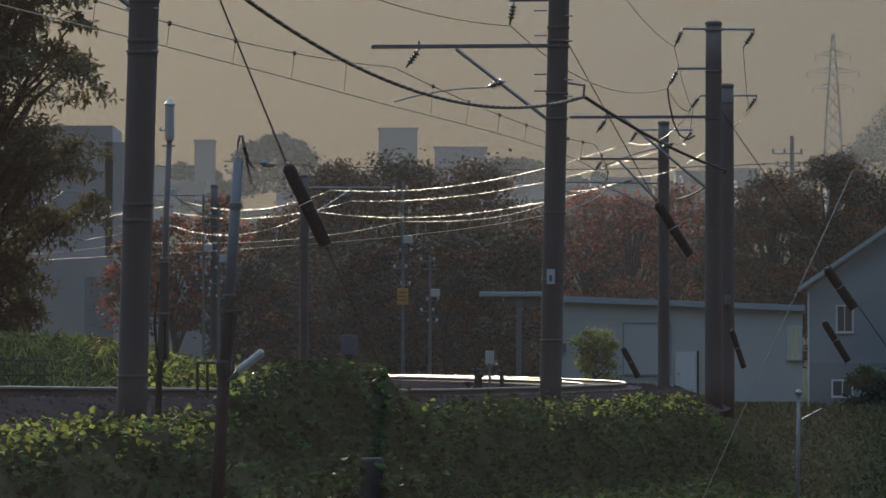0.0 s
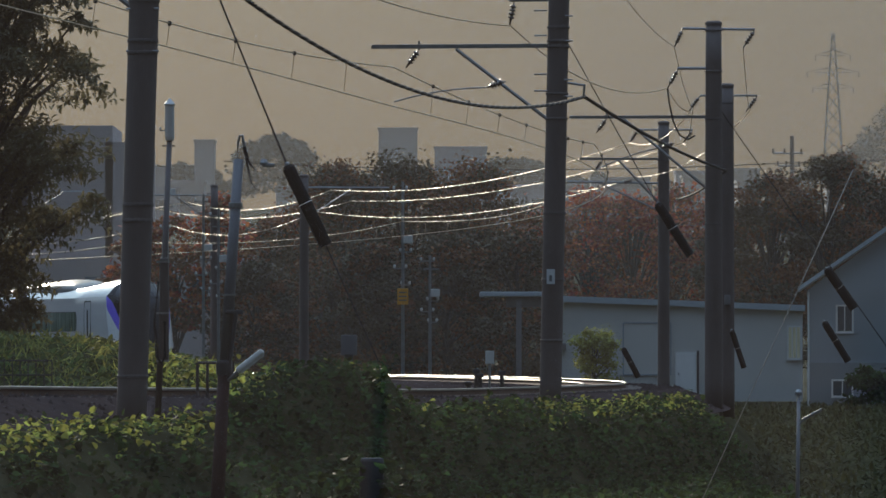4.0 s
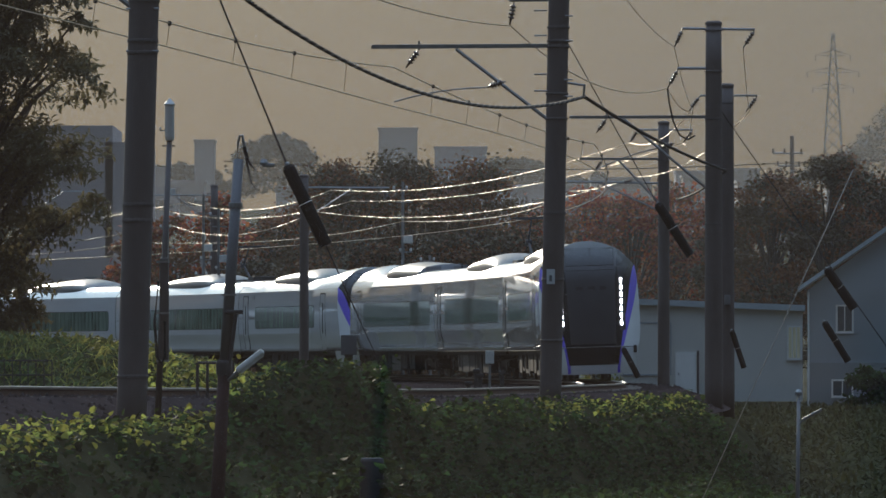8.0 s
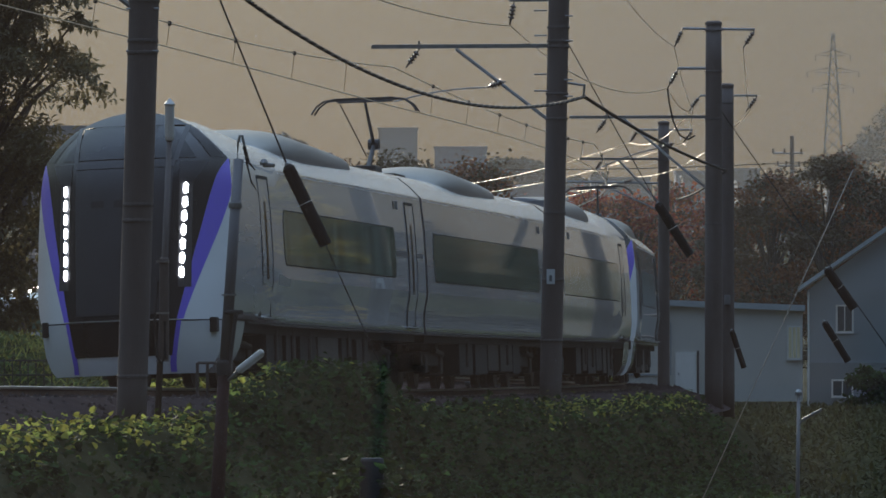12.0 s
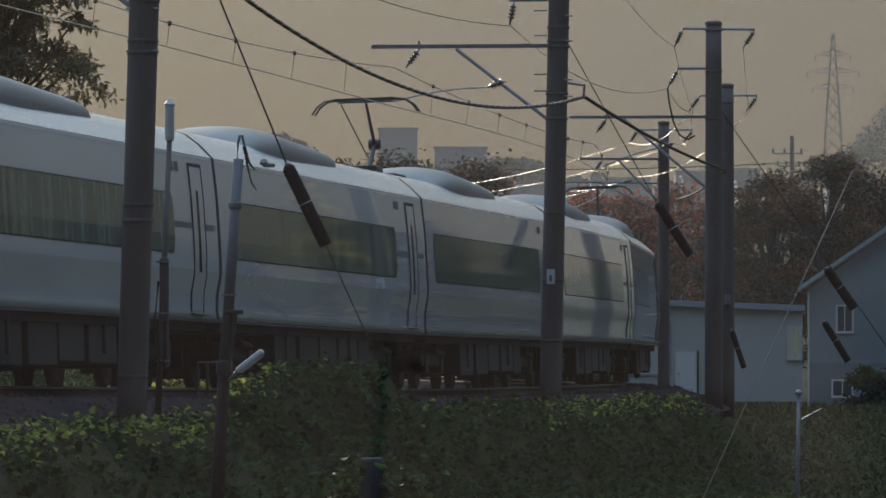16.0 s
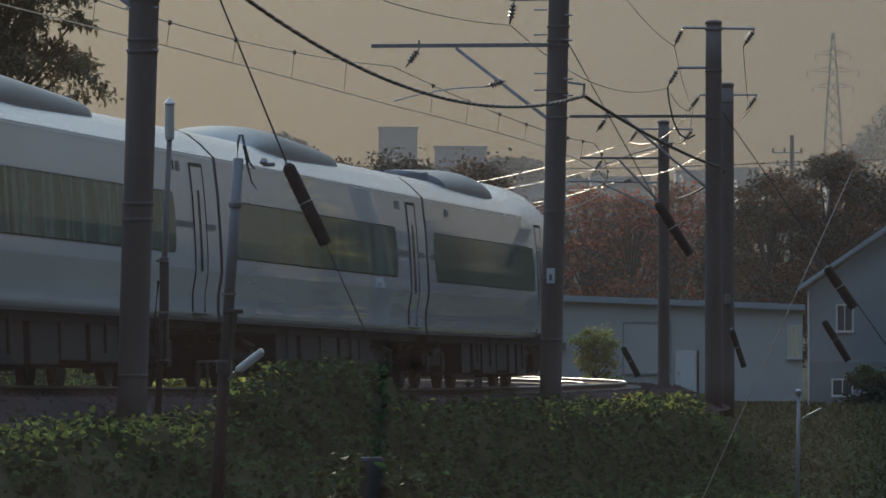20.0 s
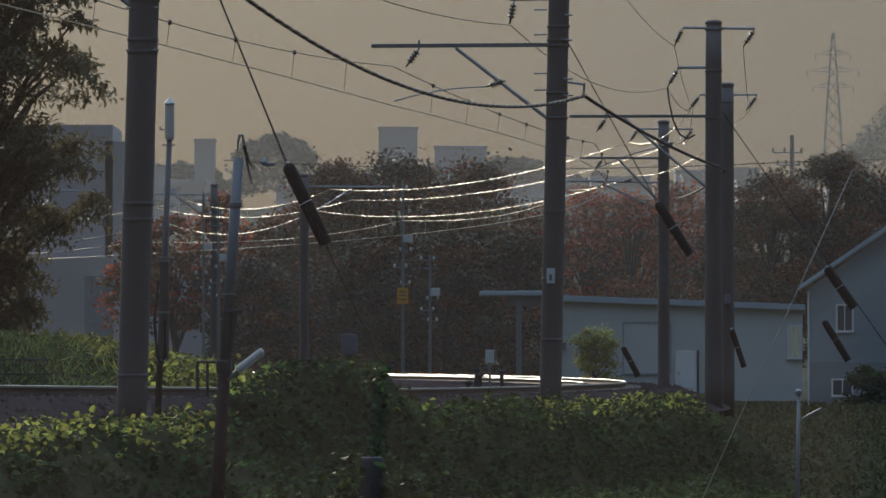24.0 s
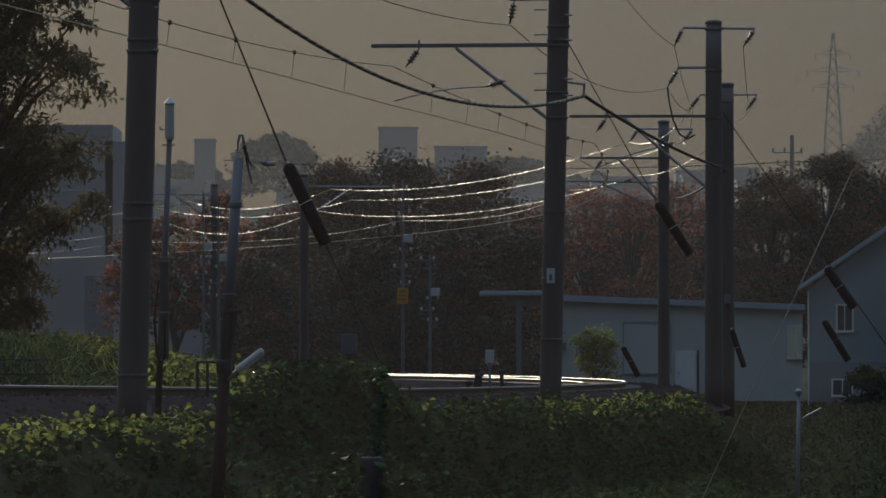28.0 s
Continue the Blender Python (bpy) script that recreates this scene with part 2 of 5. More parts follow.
def box(bm, c, s, bevel=0.0, rot=None):
    r = bmesh.ops.create_cube(bm, size=1.0)
    vs = r["verts"]
    bmesh.ops.scale(bm, verts=vs, vec=s)
    if bevel:
        es = list({e for v in vs for e in v.link_edges})
        rr = bmesh.ops.bevel(bm, geom=es, offset=bevel, segments=2, affect="EDGES", profile=0.6)
        vs = list({v for f in rr["faces"] for v in f.verts} | {v for v in vs if v.is_valid})
    if rot:
        bmesh.ops.rotate(bm, verts=vs, cent=(0, 0, 0), matrix=rot)
    bmesh.ops.translate(bm, verts=vs, vec=c)
    return bm


def boxm(c, s, bevel=0.0, rot=None):
    return box(bmesh.new(), c, s, bevel, rot)


def tube(pts, r, sides=8, r2=None, caps=True, bm=None):
    """A round bar along pts, tapering from r to r2."""
    bm = bm or bmesh.new()
    pts = [Vector(p) for p in pts]
    r2 = r if r2 is None else r2
    rings = []
    up = Vector((0.013, 0.021, 1.0))
    for i, p in enumerate(pts):
        d = (pts[min(i + 1, len(pts) - 1)] - pts[max(i - 1, 0)]).normalized()
        a = d.cross(up)
        if a.length < 0.05:
            a = d.cross(Vector((1, 0, 0)))
        a.normalize()
        b = a.cross(d)
        rr = r + (r2 - r) * i / max(1, len(pts) - 1)
        rings.append([bm.verts.new(p + rr * (math.cos(t) * a + math.sin(t) * b)) for t in
                      (2 * math.pi * k / sides for k in range(sides))])
    for u, v in zip(rings, rings[1:]):
        for k in range(sides):
            bm.faces.new((u[k], u[(k + 1) % sides], v[(k + 1) % sides], v[k]))
    if caps:
        bm.faces.new(rings[0])
        bm.faces.new(rings[-1])
    return bm


def lathe(profile, sides=12, at=(0, 0, 0), axis=None, bm=None):
    """A turned solid: profile of (radius, height) about z, or about axis."""
    bm = bm or bmesh.new()
    q = Vector((0, 0, 1)).rotation_difference(Vector(axis)) if axis else None
    rings = []
    for r, h in profile:
        ring = []
        for k in range(sides):
            t = 2 * math.pi * k / sides
            p = Vector((r * math.cos(t), r * math.sin(t), h))
            if q:
                p = q @ p
            ring.append(bm.verts.new(p + Vector(at)))
        rings.append(ring)
    for u, v in zip(rings, rings[1:]):
        for k in range(sides):
            bm.faces.new((u[k], u[(k + 1) % sides], v[(k + 1) % sides], v[k]))
    bm.faces.new(rings[0])
    bm.faces.new(rings[-1])
    return bm


def sagline(a, b, sag, n=14):
    a, b = Vector(a), Vector(b)
    return [a.lerp(b, i / n) - Vector((0, 0, 4 * sag * (i / n) * (1 - i / n))) for i in range(n + 1)]


# ---- the line of the track: plan curve, level, canted inwards ----
KNOTS = [-600, -480, -420, -210, -170, -130, -90, -50, -10, 30, 120, 900]
CURV = [0.0, 0.0, -0.0034, -0.0034, -0.0032, -0.0029, -0.0028, -0.0024, -0.0010, -0.0001, 0.0, 0.0]
S_MIN, S_MAX = -600, 520
_s = np.arange(S_MIN, S_MAX + 1.0, 1.0)
_k = np.interp(_s, KNOTS, CURV)
_th = np.concatenate([[0], np.cumsum((_k[1:] + _k[:-1]) / 2)])
_th = _th - _th[-S_MIN] - 0.1381
_x = np.concatenate([[0], np.cumsum((np.sin(_th)[1:] + np.sin(_th)[:-1]) / 2)])
_y = np.concatenate([[0], np.cumsum((-np.cos(_th)[1:] - np.cos(_th)[:-1]) / 2)])
_x, _y = _x - _x[-S_MIN] - 1.683, _y - _y[-S_MIN] + 122.50
CANT = 0.034


def rise(s):
    """Height of the rails: a slight dip in the curve, climbing gently at both ends."""
    return float(np.interp(s, [-230, -170, -130, -90, -50, -10, 0, 20, 60, 130], [0.26, 0.18, 0.11, 0.03, 0.0, 0.0, 0.015, 0.10, 0.30, 0.45]))


def line(s, off=0.0, z=0.0):
    """The point of the line at chainage s, off metres to the outside (left of travel), z over the datum."""
    x, y, t = (float(np.interp(s, _s, a)) for a in (_x, _y, _th))
    return Vector((x + off * math.cos(t), y + off * math.sin(t), z))


def heading(s):
    return float(np.interp(s, _s, _th))


# ---- ground ----
def near_line(x, y):
    """Distance of (x, y) from the track's axis, positive on the outside."""
    i = np.argmin((_x - x) ** 2 + (_y - y) ** 2)
    t = _th[i]
    return (x - _x[i]) * math.cos(t) + (y - _y[i]) * math.sin(t), float(_s[i])


def smooth(a, b, v):
    v = min(1.0, max(0.0, (v - a) / (b - a)))
    return v * v * (3 - 2 * v)


def ground_z(x, y):
    d, s = near_line(x, y)
    n = 0.10 * noise.noise((x * 0.35, y * 0.35, 0)) + 0.04 * noise.noise((x * 1.3, y * 1.3, 3))
    if d >= 0:
        z = -0.42 + rise(s) * 0.5 - 1.5 * smooth(3.45, 5.1, d) + 0.3 * smooth(7.0, 20.0, d)
        z -= 1.5 * smooth(4.6, 8.6, x) * smooth(1.0, 4.0, d) * (1 - smooth(150, 230, y))
        n *= smooth(2.2, 3.6, d)
    else:
        bank = smooth(2.6, 5.2, -d) * (1 - 0.6 * smooth(9, 30, -d)) * (1 - smooth(0, -40, s))
        z = -0.42 + 1.25 * bank
        z -= 0.5 * smooth(60, 140, -d)
        n *= smooth(2.2, 3.6, -d)
    if y > 330:
        z += 26.0 * smooth(430, 1100, y)
    return z + n


def build_ground():
    ys = [-4000, -1000, -500, -300, -200, -120, -60, -20, 10, 30, 45] + list(np.arange(55, 135, 1.0)) + list(np.arange(135, 300, 2.5)) + \
        list(np.arange(300, 480, 12)) + [520, 600, 700, 850, 1000, 1300, 1800, 2500, 4500]
    core = list(np.arange(-16, 16.1, 0.8))
    xs = [-4000, -1500, -700, -350, -200, -120, -80, -55, -40, -30, -22] + core + [20, 26, 34, 46, 60, 90, 150, 250, 500, 1200, 4000]
    verts, faces = [], []
    for y in ys:
        for x in xs:
            verts.append((x, y, ground_z(x, y)))
    w = len(xs)
    for j in range(len(ys) - 1):
        for i in range(w - 1):
            a = j * w + i
            faces.append((a, a + 1, a + w + 1, a + w))
    g = raw("ground", verts, faces, M_GROUND, smooth=True)
    tagged(g, "weedy earth ground with a low railway bank", "ground", kind="structure")


build_ground()


def sweep(name, profile, s0, s1, step, material, base_off=0.0, base_z=0.0, parent=None, closed=True):
    """A profile of (off, z) drawn along the line."""
    verts, faces = [], []
    n = len(profile)
    ss = np.arange(s0, s1 + 0.1, step)
    for s in ss:
        for o, z in profile:
            verts.append(line(s, base_off + o, base_z + z + rise(s) + CANT * (base_off + o)))
    for j in range(len(ss) - 1):
        for i in range(n if closed else n - 1):
            a, b = j * n + i, j * n + (i + 1) % n
            faces.append((a, b, b + n, a + n))
    return raw(name, verts, faces, material, parent)


def build_track():
    bed = sweep("ballast_bed", [(-3.3, -0.75), (-2.0, -0.20), (-0.6, -0.17), (0.6, -0.17), (2.0, -0.20), (3.3, -0.75)], -590, 515, 2.5,
                M_BALLAST, closed=False)
    tagged(bed, "brown crushed stone ballast under the rails", "ballast", kind="structure")
    # loose stones on the shoulder that faces the view
    verts, faces = [], []
    rnd = random.Random(4)
    for _ in range(9000):
        s, o = rnd.uniform(-120, 60), rnd.uniform(-2.6, 3.2)
        z = -0.18 if abs(o) < 2 else -0.2 - 0.42 * (abs(o) - 2)
        c = line(s, o, z + rise(s) + CANT * o)
        r = rnd.uniform(0.02, 0.05)
        a = rnd.uniform(0, 6.28)
        k = len(verts)
        for t in range(4):
            verts.append((c.x + r * math.cos(a + t * 1.57) * rnd.uniform(0.7, 1.3), c.y + r * math.sin(a + t * 1.57), c.z))
        verts.append((c.x + rnd.uniform(-.01, .01), c.y, c.z + r * rnd.uniform(0.7, 1.2)))
        faces += [(k + t, k + (t + 1) % 4, k + 4) for t in range(4)]
    stones = raw("ballast_stones", verts, faces, M_BALLAST)
    tagged(stones, "loose angular brown ballast stones along the track", "ballast stones", kind="stuff")
    prof = [(-0.033, 0.0), (0.033, 0.0), (0.036, -0.012), (0.033, -0.045), (0.009, -0.055), (0.009, -0.13), (0.065, -0.15),
            (-0.065, -0.15), (-0.009, -0.13), (-0.009, -0.055), (-0.033, -0.045), (-0.036, -0.012)]
    for o, nm in ((0.567, "outer"), (-0.567, "inner")):
        r = sweep("rail", prof[3:11], -590, 515, 2.5, M_RUST, o)
        tagged(r, "steel rail with a rusty web and a bright worn head", "rail", "rails of the track", "structure")
        head = sweep("rail_head", [(-0.034, -0.044), (-0.0365, -0.022), (-0.034, -0.010), (-0.026, -0.003), (-0.010, 0.0), (0.010, 0.0), (0.026, -0.003), (0.034, -0.010),
                                   (0.0365, -0.022), (0.034, -0.044)], -590, 515, 2.5, M_RAIL, o, parent=r)
        head.data.polygons.foreach_set("use_smooth", [True] * len(head.data.polygons))
    bm = boxm((0, 0, 0), (2.0, 0.22, 0.14), 0.02)
    me = mesh_of("sleeper", bm, M_SLEEPER)
    for i in range(300):
        s = 100 - i * 0.62
        ob = new("sleeper", me)
        t = heading(s)
        p = line(s, 0, -0.22 + rise(s))
        ob.matrix_basis = Matrix.Translation(p) @ Euler((0, 0, t)).to_matrix().to_4x4() @ Euler((0, -CANT, 0)).to_matrix().to_4x4()
        ob.parent = bed


# ---- poles and overhead line ----
def insulator(a, b, parent, r=0.075, n=4):
    """A string of porcelain sheds on a steel pin from a to b."""
    a, b = Vector(a), Vector(b)
    d = (b - a)
    L = d.length
    prof = [(0.015, 0.0), (0.015, L * 0.12)]
    for k in range(n):
        h = L * (0.16 + 0.62 * k / n)
        prof += [(r * 0.45, h), (r, h + L * 0.05), (r * 0.95, h + L * 0.08), (r * 0.4, h + L * 0.11)]
    prof += [(0.018, L * 0.85), (0.018, L)]
    return part("insulator", lathe(prof, 8, a, d.normalized()), M_PORC, parent, smooth=True)


def clampband(z, r, parent, lean):
    return part("band", lathe([(r + 0.004, -0.022), (r + 0.011, -0.015), (r + 0.011, 0.015), (r + 0.004, 0.022)], 14, (lean * z, 0, z)), M_DARKPOLE, parent)


def concrete_pole(s, off, top, r0, r1, lean=0.0, label="", base=-0.9):
    """A spun concrete mast; its local x points away from the track (to the outside)."""
    p = line(s, off)
    e = empty("catenary_mast", p.x, p.y, 0, 0, 0, math.degrees(heading(s)))
    n = 10
    pts = [(lean * (base + (top - base) * i / n), 0, base + (top - base) * i / n) for i in range(n + 1)]
    part("shaft", tube(pts, r0, 18, r1), M_POLE, e, smooth=True)
    part("cap", lathe([(r1 + 0.015, top - 0.03), (r1 + 0.015, top + 0.03), (r1 * 0.8, top + 0.07)], 16, (lean * top, 0, 0)), M_POLE, e)
    return tagged(e, label or "tall grey concrete mast of the overhead line", "utility pole", "overhead line masts")


def bar(parent, a, b, r=0.03, name="arm", material=None, sides=6):
    return part(name, tube([a, b], r, sides), material or M_STEEL, parent)


def build_masts():
    m1 = concrete_pole(34.3, 2.85, 9.6, 0.19, 0.185, 0.030, "grey concrete overhead line mast with steel bands beside the track")
    for z in (0.3, 2.25, 2.45, 4.35, 4.5, 5.0):
        clampband(z, 0.19, m1, 0.03)
    for z in (4.37, 4.9):
        bar(m1, (0.13, -0.1, z), (0.36, -0.1, z + 0.0), 0.014, "step_bolt")
        bar(m1, (0.13, -0.1, z), (-0.06, -0.1, z), 0.014, "step_bolt")
    cantilever(m1, 6.25, 3.2, 0.03)
    m2 = concrete_pole(-5.0, 2.97, 9.3, 0.20, 0.185, 0.022, "grey concrete overhead line mast with a number plate")
    for z in (0.9, 2.0, 3.2, 4.9, 5.35, 6.2, 6.3, 6.55):
        clampband(z, 0.2, m2, 0.022)
    cantilever(m2, 6.22, 3.2, 0.022)
    part("number_plate", boxm((0.03, -0.215, 2.05), (0.15, 0.012, 0.27), 0.004), M_WINFRAME, m2, "small white plate")
    part("plate_mark", boxm((0.03, -0.224, 2.02), (0.05, 0.006, 0.11)), M_GREY, m2)
    # outside bracket for the heavy cable
    bar(m2, (0.3, 0, 5.55), (0.62, 0, 5.5), 0.025, "bracket")
    bar(m2, (0.62, 0, 5.52), (0.60, 0, 5.30), 0.022, "hook")
    # upper feeder arm towards the track
    bar(m2, (0.0, 0, 7.05), (-0.75, 0, 7.05), 0.035, "feeder_arm")
    insulator((-0.66, 0, 7.02), (-0.74, 0, 6.60), m2)
    for z in (5.4, 5.7, 6.4, 6.85):
        bar(m2, (-0.28, -0.12, z), (-0.05, -0.12, z), 0.016, "step_bolt")
        bar(m2, (0.1, -0.12, z - 0.1), (0.42, -0.12, z - 0.1), 0.016, "step_bolt")
    m3 = concrete_pole(-49.0, 3.0, 8.76, 0.225, 0.195, 0.0, "grey concrete mast carrying the overhead line and feeder arms")
    for z in (1.2, 2.6, 3.9, 5.3, 6.45, 7.6, 8.6):
        clampband(z, 0.21, m3, 0.0)
    cantilever(m3, 6.5, 3.3, 0.0, 1.8, 0.66)
    bar(m3, (-0.75, 0, 8.65), (1.0, 0, 8.62), 0.035, "crossarm")
    insulator((-0.75, 0, 8.63), (-0.95, 0, 8.2), m3)
    insulator((1.0, 0, 8.6), (0.72, 0, 8.18), m3)
    bar(m3, (0, 0, 7.68), (-0.88, 0, 7.68), 0.04, "feeder_arm")
    insulator((-0.86, 0, 7.66), (-1.12, 0, 7.2), m3)
    part("jumper", tube([(-1.12, 0, 7.2), (-1.08, -0.05, 6.85), (-0.98, -0.08, 6.4), (-0.82, -0.05, 6.05), (-0.62, 0, 5.95), (-0.45, 0, 6.05)], 0.022, 8), M_CABLE, m3)
    m3b = concrete_pole(-64.0, 3.25, 7.85, 0.2, 0.175, 0.0, "slimmer concrete mast close behind a taller one")
    for z in (1.5, 3.0, 5.0, 6.2, 7.4):
        clampband(z, 0.175, m3b, 0.0)
    bar(m3b, (-0.72, 0, 7.6), (0.8, 0, 7.6), 0.03, "crossarm")
    insulator((-0.72, 0, 7.58), (-1.0, 0, 7.2), m3b)
    insulator((0.8, 0, 7.58), (0.5, 0, 7.18), m3b)
    part("box", boxm((0.0, -0.24, 2.2), (0.16, 0.14, 0.26), 0.02), M_GREY, m3b)
    m4 = concrete_pole(-95.0, 3.0, 7.95, 0.19, 0.17, 0.0, "concrete overhead line mast at the far end of the curve")
    for z in (1.5, 3.0, 5.0, 6.8):
        clampband(z, 0.18, m4, 0.0)
    cantilever(m4, 6.85, 2.4, 0.0)
    bar(m4, (-0.8, 0, 7.75), (0.9, 0, 7.75), 0.03, "crossarm")
    insulator((-0.8, 0, 7.73), (-1.05, 0, 7.35), m4)
    insulator((0.9, 0, 7.73), (0.6, 0, 7.35), m4)
    bar(m4, (0.0, 0, 6.1), (-3.0, 0, 6.15), 0.035, "lower_arm")
    bar(m4, (-2.0, 0, 6.1), (0.0, 0, 5.2), 0.028, "strut")
    for s, o, top in ((-140, -3.6, 7.5), (-185, 3.2, 8.3), (-192, -3.4, 8.6), (-230, 3.0, 8.5)):
        mm = concrete_pole(s, o, top, 0.18, 0.16, 0.0, "distant concrete overhead line mast")
        side = -1 if o > 0 else 1
        bar(mm, (0, 0, top - 0.4), (side * 3.2, 0, top - 0.4), 0.035, "arm")
        bar(mm, (side * 1.8, 0, top - 0.45), (0, 0, top - 1.6), 0.03, "strut")
        insulator((side * 3.0, 0, top - 0.42), (side * 3.15, 0, top - 0.9), mm)


def cantilever(m, z, reach, lean, drop=1.4, share=0.58):
    """The steel arm over the track with its strut, messenger insulator and steady arm."""
    x0 = lean * z
    part("arm", boxm((x0 - reach / 2 - 0.1, 0, z), (reach + 0.2, 0.06, 0.075), 0.008), M_STEEL, m)
    bar(m, (x0 - reach * share, 0, z - 0.05), (x0 - 0.1, 0, z - drop), 0.036, "strut")
    ix = x0 - reach * 0.79
    bar(m, (ix, 0, z + 0.1), (ix, 0, z - 0.06), 0.02, "clamp")
    insulator((ix, 0, z - 0.05), (ix - 0.24, 0, z - 0.38), m)
    jx = x0 - 0.95
    insulator((jx, 0, z - 0.64), (jx - 0.36, 0, z - 0.75), m, 0.07)
    part("steady_arm", tube(sagline((jx - 0.36, 0, z - 0.75), (-2.85, 0, 5.22), -0.06, 6), 0.014, 6), M_STEEL, m)


def wire(name, pts, r, material, label, sides=5, category="overhead wire", group="overhead wires"):
    ob = part(name, tube(pts, r, sides), material, smooth=True)
    return tagged(ob, label, category, group)


def contact_z(s):
    return float(np.interp(s, [-95, -49, -5, 34, 110], [5.3, 5.27, 5.15, 5.25, 5.3]))


def build_wires():
    # messenger and contact wire with droppers along the line, span by span
    spans = [110, 34.3, -5.0, -49.0, -95.0, -140.0, -186.0, -230.0]
    for k, (a, b) in enumerate(zip(spans, spans[1:])):
        n = 12
        top, bottom = [], []
        za, zb = 5.85, 5.85
        for i in range(n + 1):
            u = i / n
            s = a + (b - a) * u
            zz = za - 4 * 0.30 * u * (1 - u)
            top.append(line(s, 0.1, zz))
            bottom.append(line(s, 0.05, contact_z(s)))
        w = wire("catenary_wire", top, 0.011, M_WIRE, "thin stranded messenger wire with droppers over the track")
        part("contact_wire", tube(bottom, 0.010, 5), M_WIRE, w)
        m = int(abs(b - a) / 5)
        for i in range(1, m):
            u = i / m
            s = a + (b - a) * u
            zz = za - 4 * 0.30 * u * (1 - u)
            part("dropper", tube([line(s, 0.1, zz), line(s, 0.05, contact_z(s))], 0.005, 4), M_WIRE, w)
            part("clip", boxm(line(s, 0.1, zz), (0.06, 0.06, 0.075), 0.015), M_DARKSTEEL, w)
    # heavy bundled cable on the outside brackets, and feeders
    def feeder(stations, r, material, sag, label, sides=6):
        for (s0, o0, z0), (s1, o1, z1) in zip(stations, stations[1:]):
            a, b = line(s0, o0, z0), line(s1, o1, z1)
            wire("feeder_cable", sagline(a, b, sag * (s0 - s1) / 42, 18), r, material, label, sides)
    feeder([(76, 3.6, 5.4), (34.3, 3.6, 5.55)], 0.032, M_CABLE, 0.88, "thick dark bundled cable slung between the masts")
    feeder([(-5, 3.58, 5.30), (-49, 3.3, 5.2), (-95, 3.4, 5.6)], 0.032, M_CABLE, 0.12, "thick dark bundled cable slung between the masts")
    # the nearest span shows its twisted strands
    core = sagline(line(34.3, 3.6, 5.55), line(-5, 3.58, 5.30), 0.88 * 39.3 / 42, 420)
    bundle = tagged(part("feeder_cable", tube(core[::14], 0.016, 6), M_CABLE), "thick twisted bundle of dark cables slung between the masts", "overhead wire", "overhead wires")
    side = Vector((math.cos(heading(15)), math.sin(heading(15)), 0))
    for k in range(3):
        pts = []
        for i, p in enumerate(core):
            a = i * 2 * math.pi / 4.6 / 1.6 + k * 2 * math.pi / 3
            pts.append(p + 0.021 * (math.cos(a) * side + math.sin(a) * Vector((0, 0, 1))))
        part("strand", tube(pts, 0.013, 5), M_STRAND if k == 0 else M_CABLE, bundle, smooth=True)
    feeder([(76, 2.2, 6.9), (34.3, 2.2, 6.9), (-5, 2.25, 6.58), (-49, 1.88, 7.2), (-64, 2.3, 7.2), (-95, 1.95, 7.35), (-140, -2.6, 7.0), (-185, 2, 7.6), (-230, 2, 7.6)], 0.010, M_WIRE, 0.5,
           "bare feeder wire catching the low sun")
    feeder([(-49, 2.05, 8.2), (-64, 2.35, 7.2), (-95, 3.6, 7.35), (-140, -1.8, 6.6), (-185, 0.6, 7.3), (-230, 0, 7.4)], 0.009, M_WIRE, 0.5, "bare feeder wire catching the low sun")
    feeder([(-49, 3.72, 8.18), (-64, 3.85, 7.18), (-95, 2.2, 6.3), (-140, -3.2, 6.2), (-185, 1.2, 6.6), (-230, 1, 6.6)], 0.009, M_WIRE, 0.6, "bare feeder wire catching the low sun")
    feeder([(-5, 3.2, 8.9), (-49, 2.05, 8.2)], 0.008, M_WIRE, 0.35, "thin wire running up to the next mast")


def sleeve(a, b, r, up=None, down=None, label="black plastic guard sleeve on a guy wire"):
    """A guy wire with its dark guard sleeve between a and b; the wire runs on to up and down."""
    a, b = Vector(a), Vector(b)
    p0, p1 = Vector(up) if up else a, Vector(down) if down else b
    e = tagged(empty("guy_wire", *b), label, "guy wire", "guy wires with black sleeves")
    o = lambda p: Vector(p) - b
    d = (b - a).normalized()
    L = (b - a).length
    part("sleeve", lathe([(r * 0.55, 0), (r * 0.95, r * 0.5), (r, r), (r, L * 0.5), (r * 1.06, L * 0.505), (r * 1.06, L * 0.515), (r, L * 0.52), (r, L - 0.01), (r * 0.9, L)], 12, o(a), d), M_SLEEVE, e, smooth=False)
    part("tie", lathe([(r * 1.05, L * 0.47), (r * 1.05, L * 0.477)], 12, o(a), d), M_WHITECAP, e)
    if up:
        part("upper_wire", tube([o(p0), o(a)], 0.012, 6), M_CABLE, e)
    if down:
        part("lower_wire", tube([o(b), o(p1)], 0.008, 6), M_CABLE, e)
    part("eye", lathe([(0.02, -0.03), (0.03, -0.01), (0.03, 0.02), (0.01, 0.04)], 8, o(a)), M_STEEL, e)
    return e


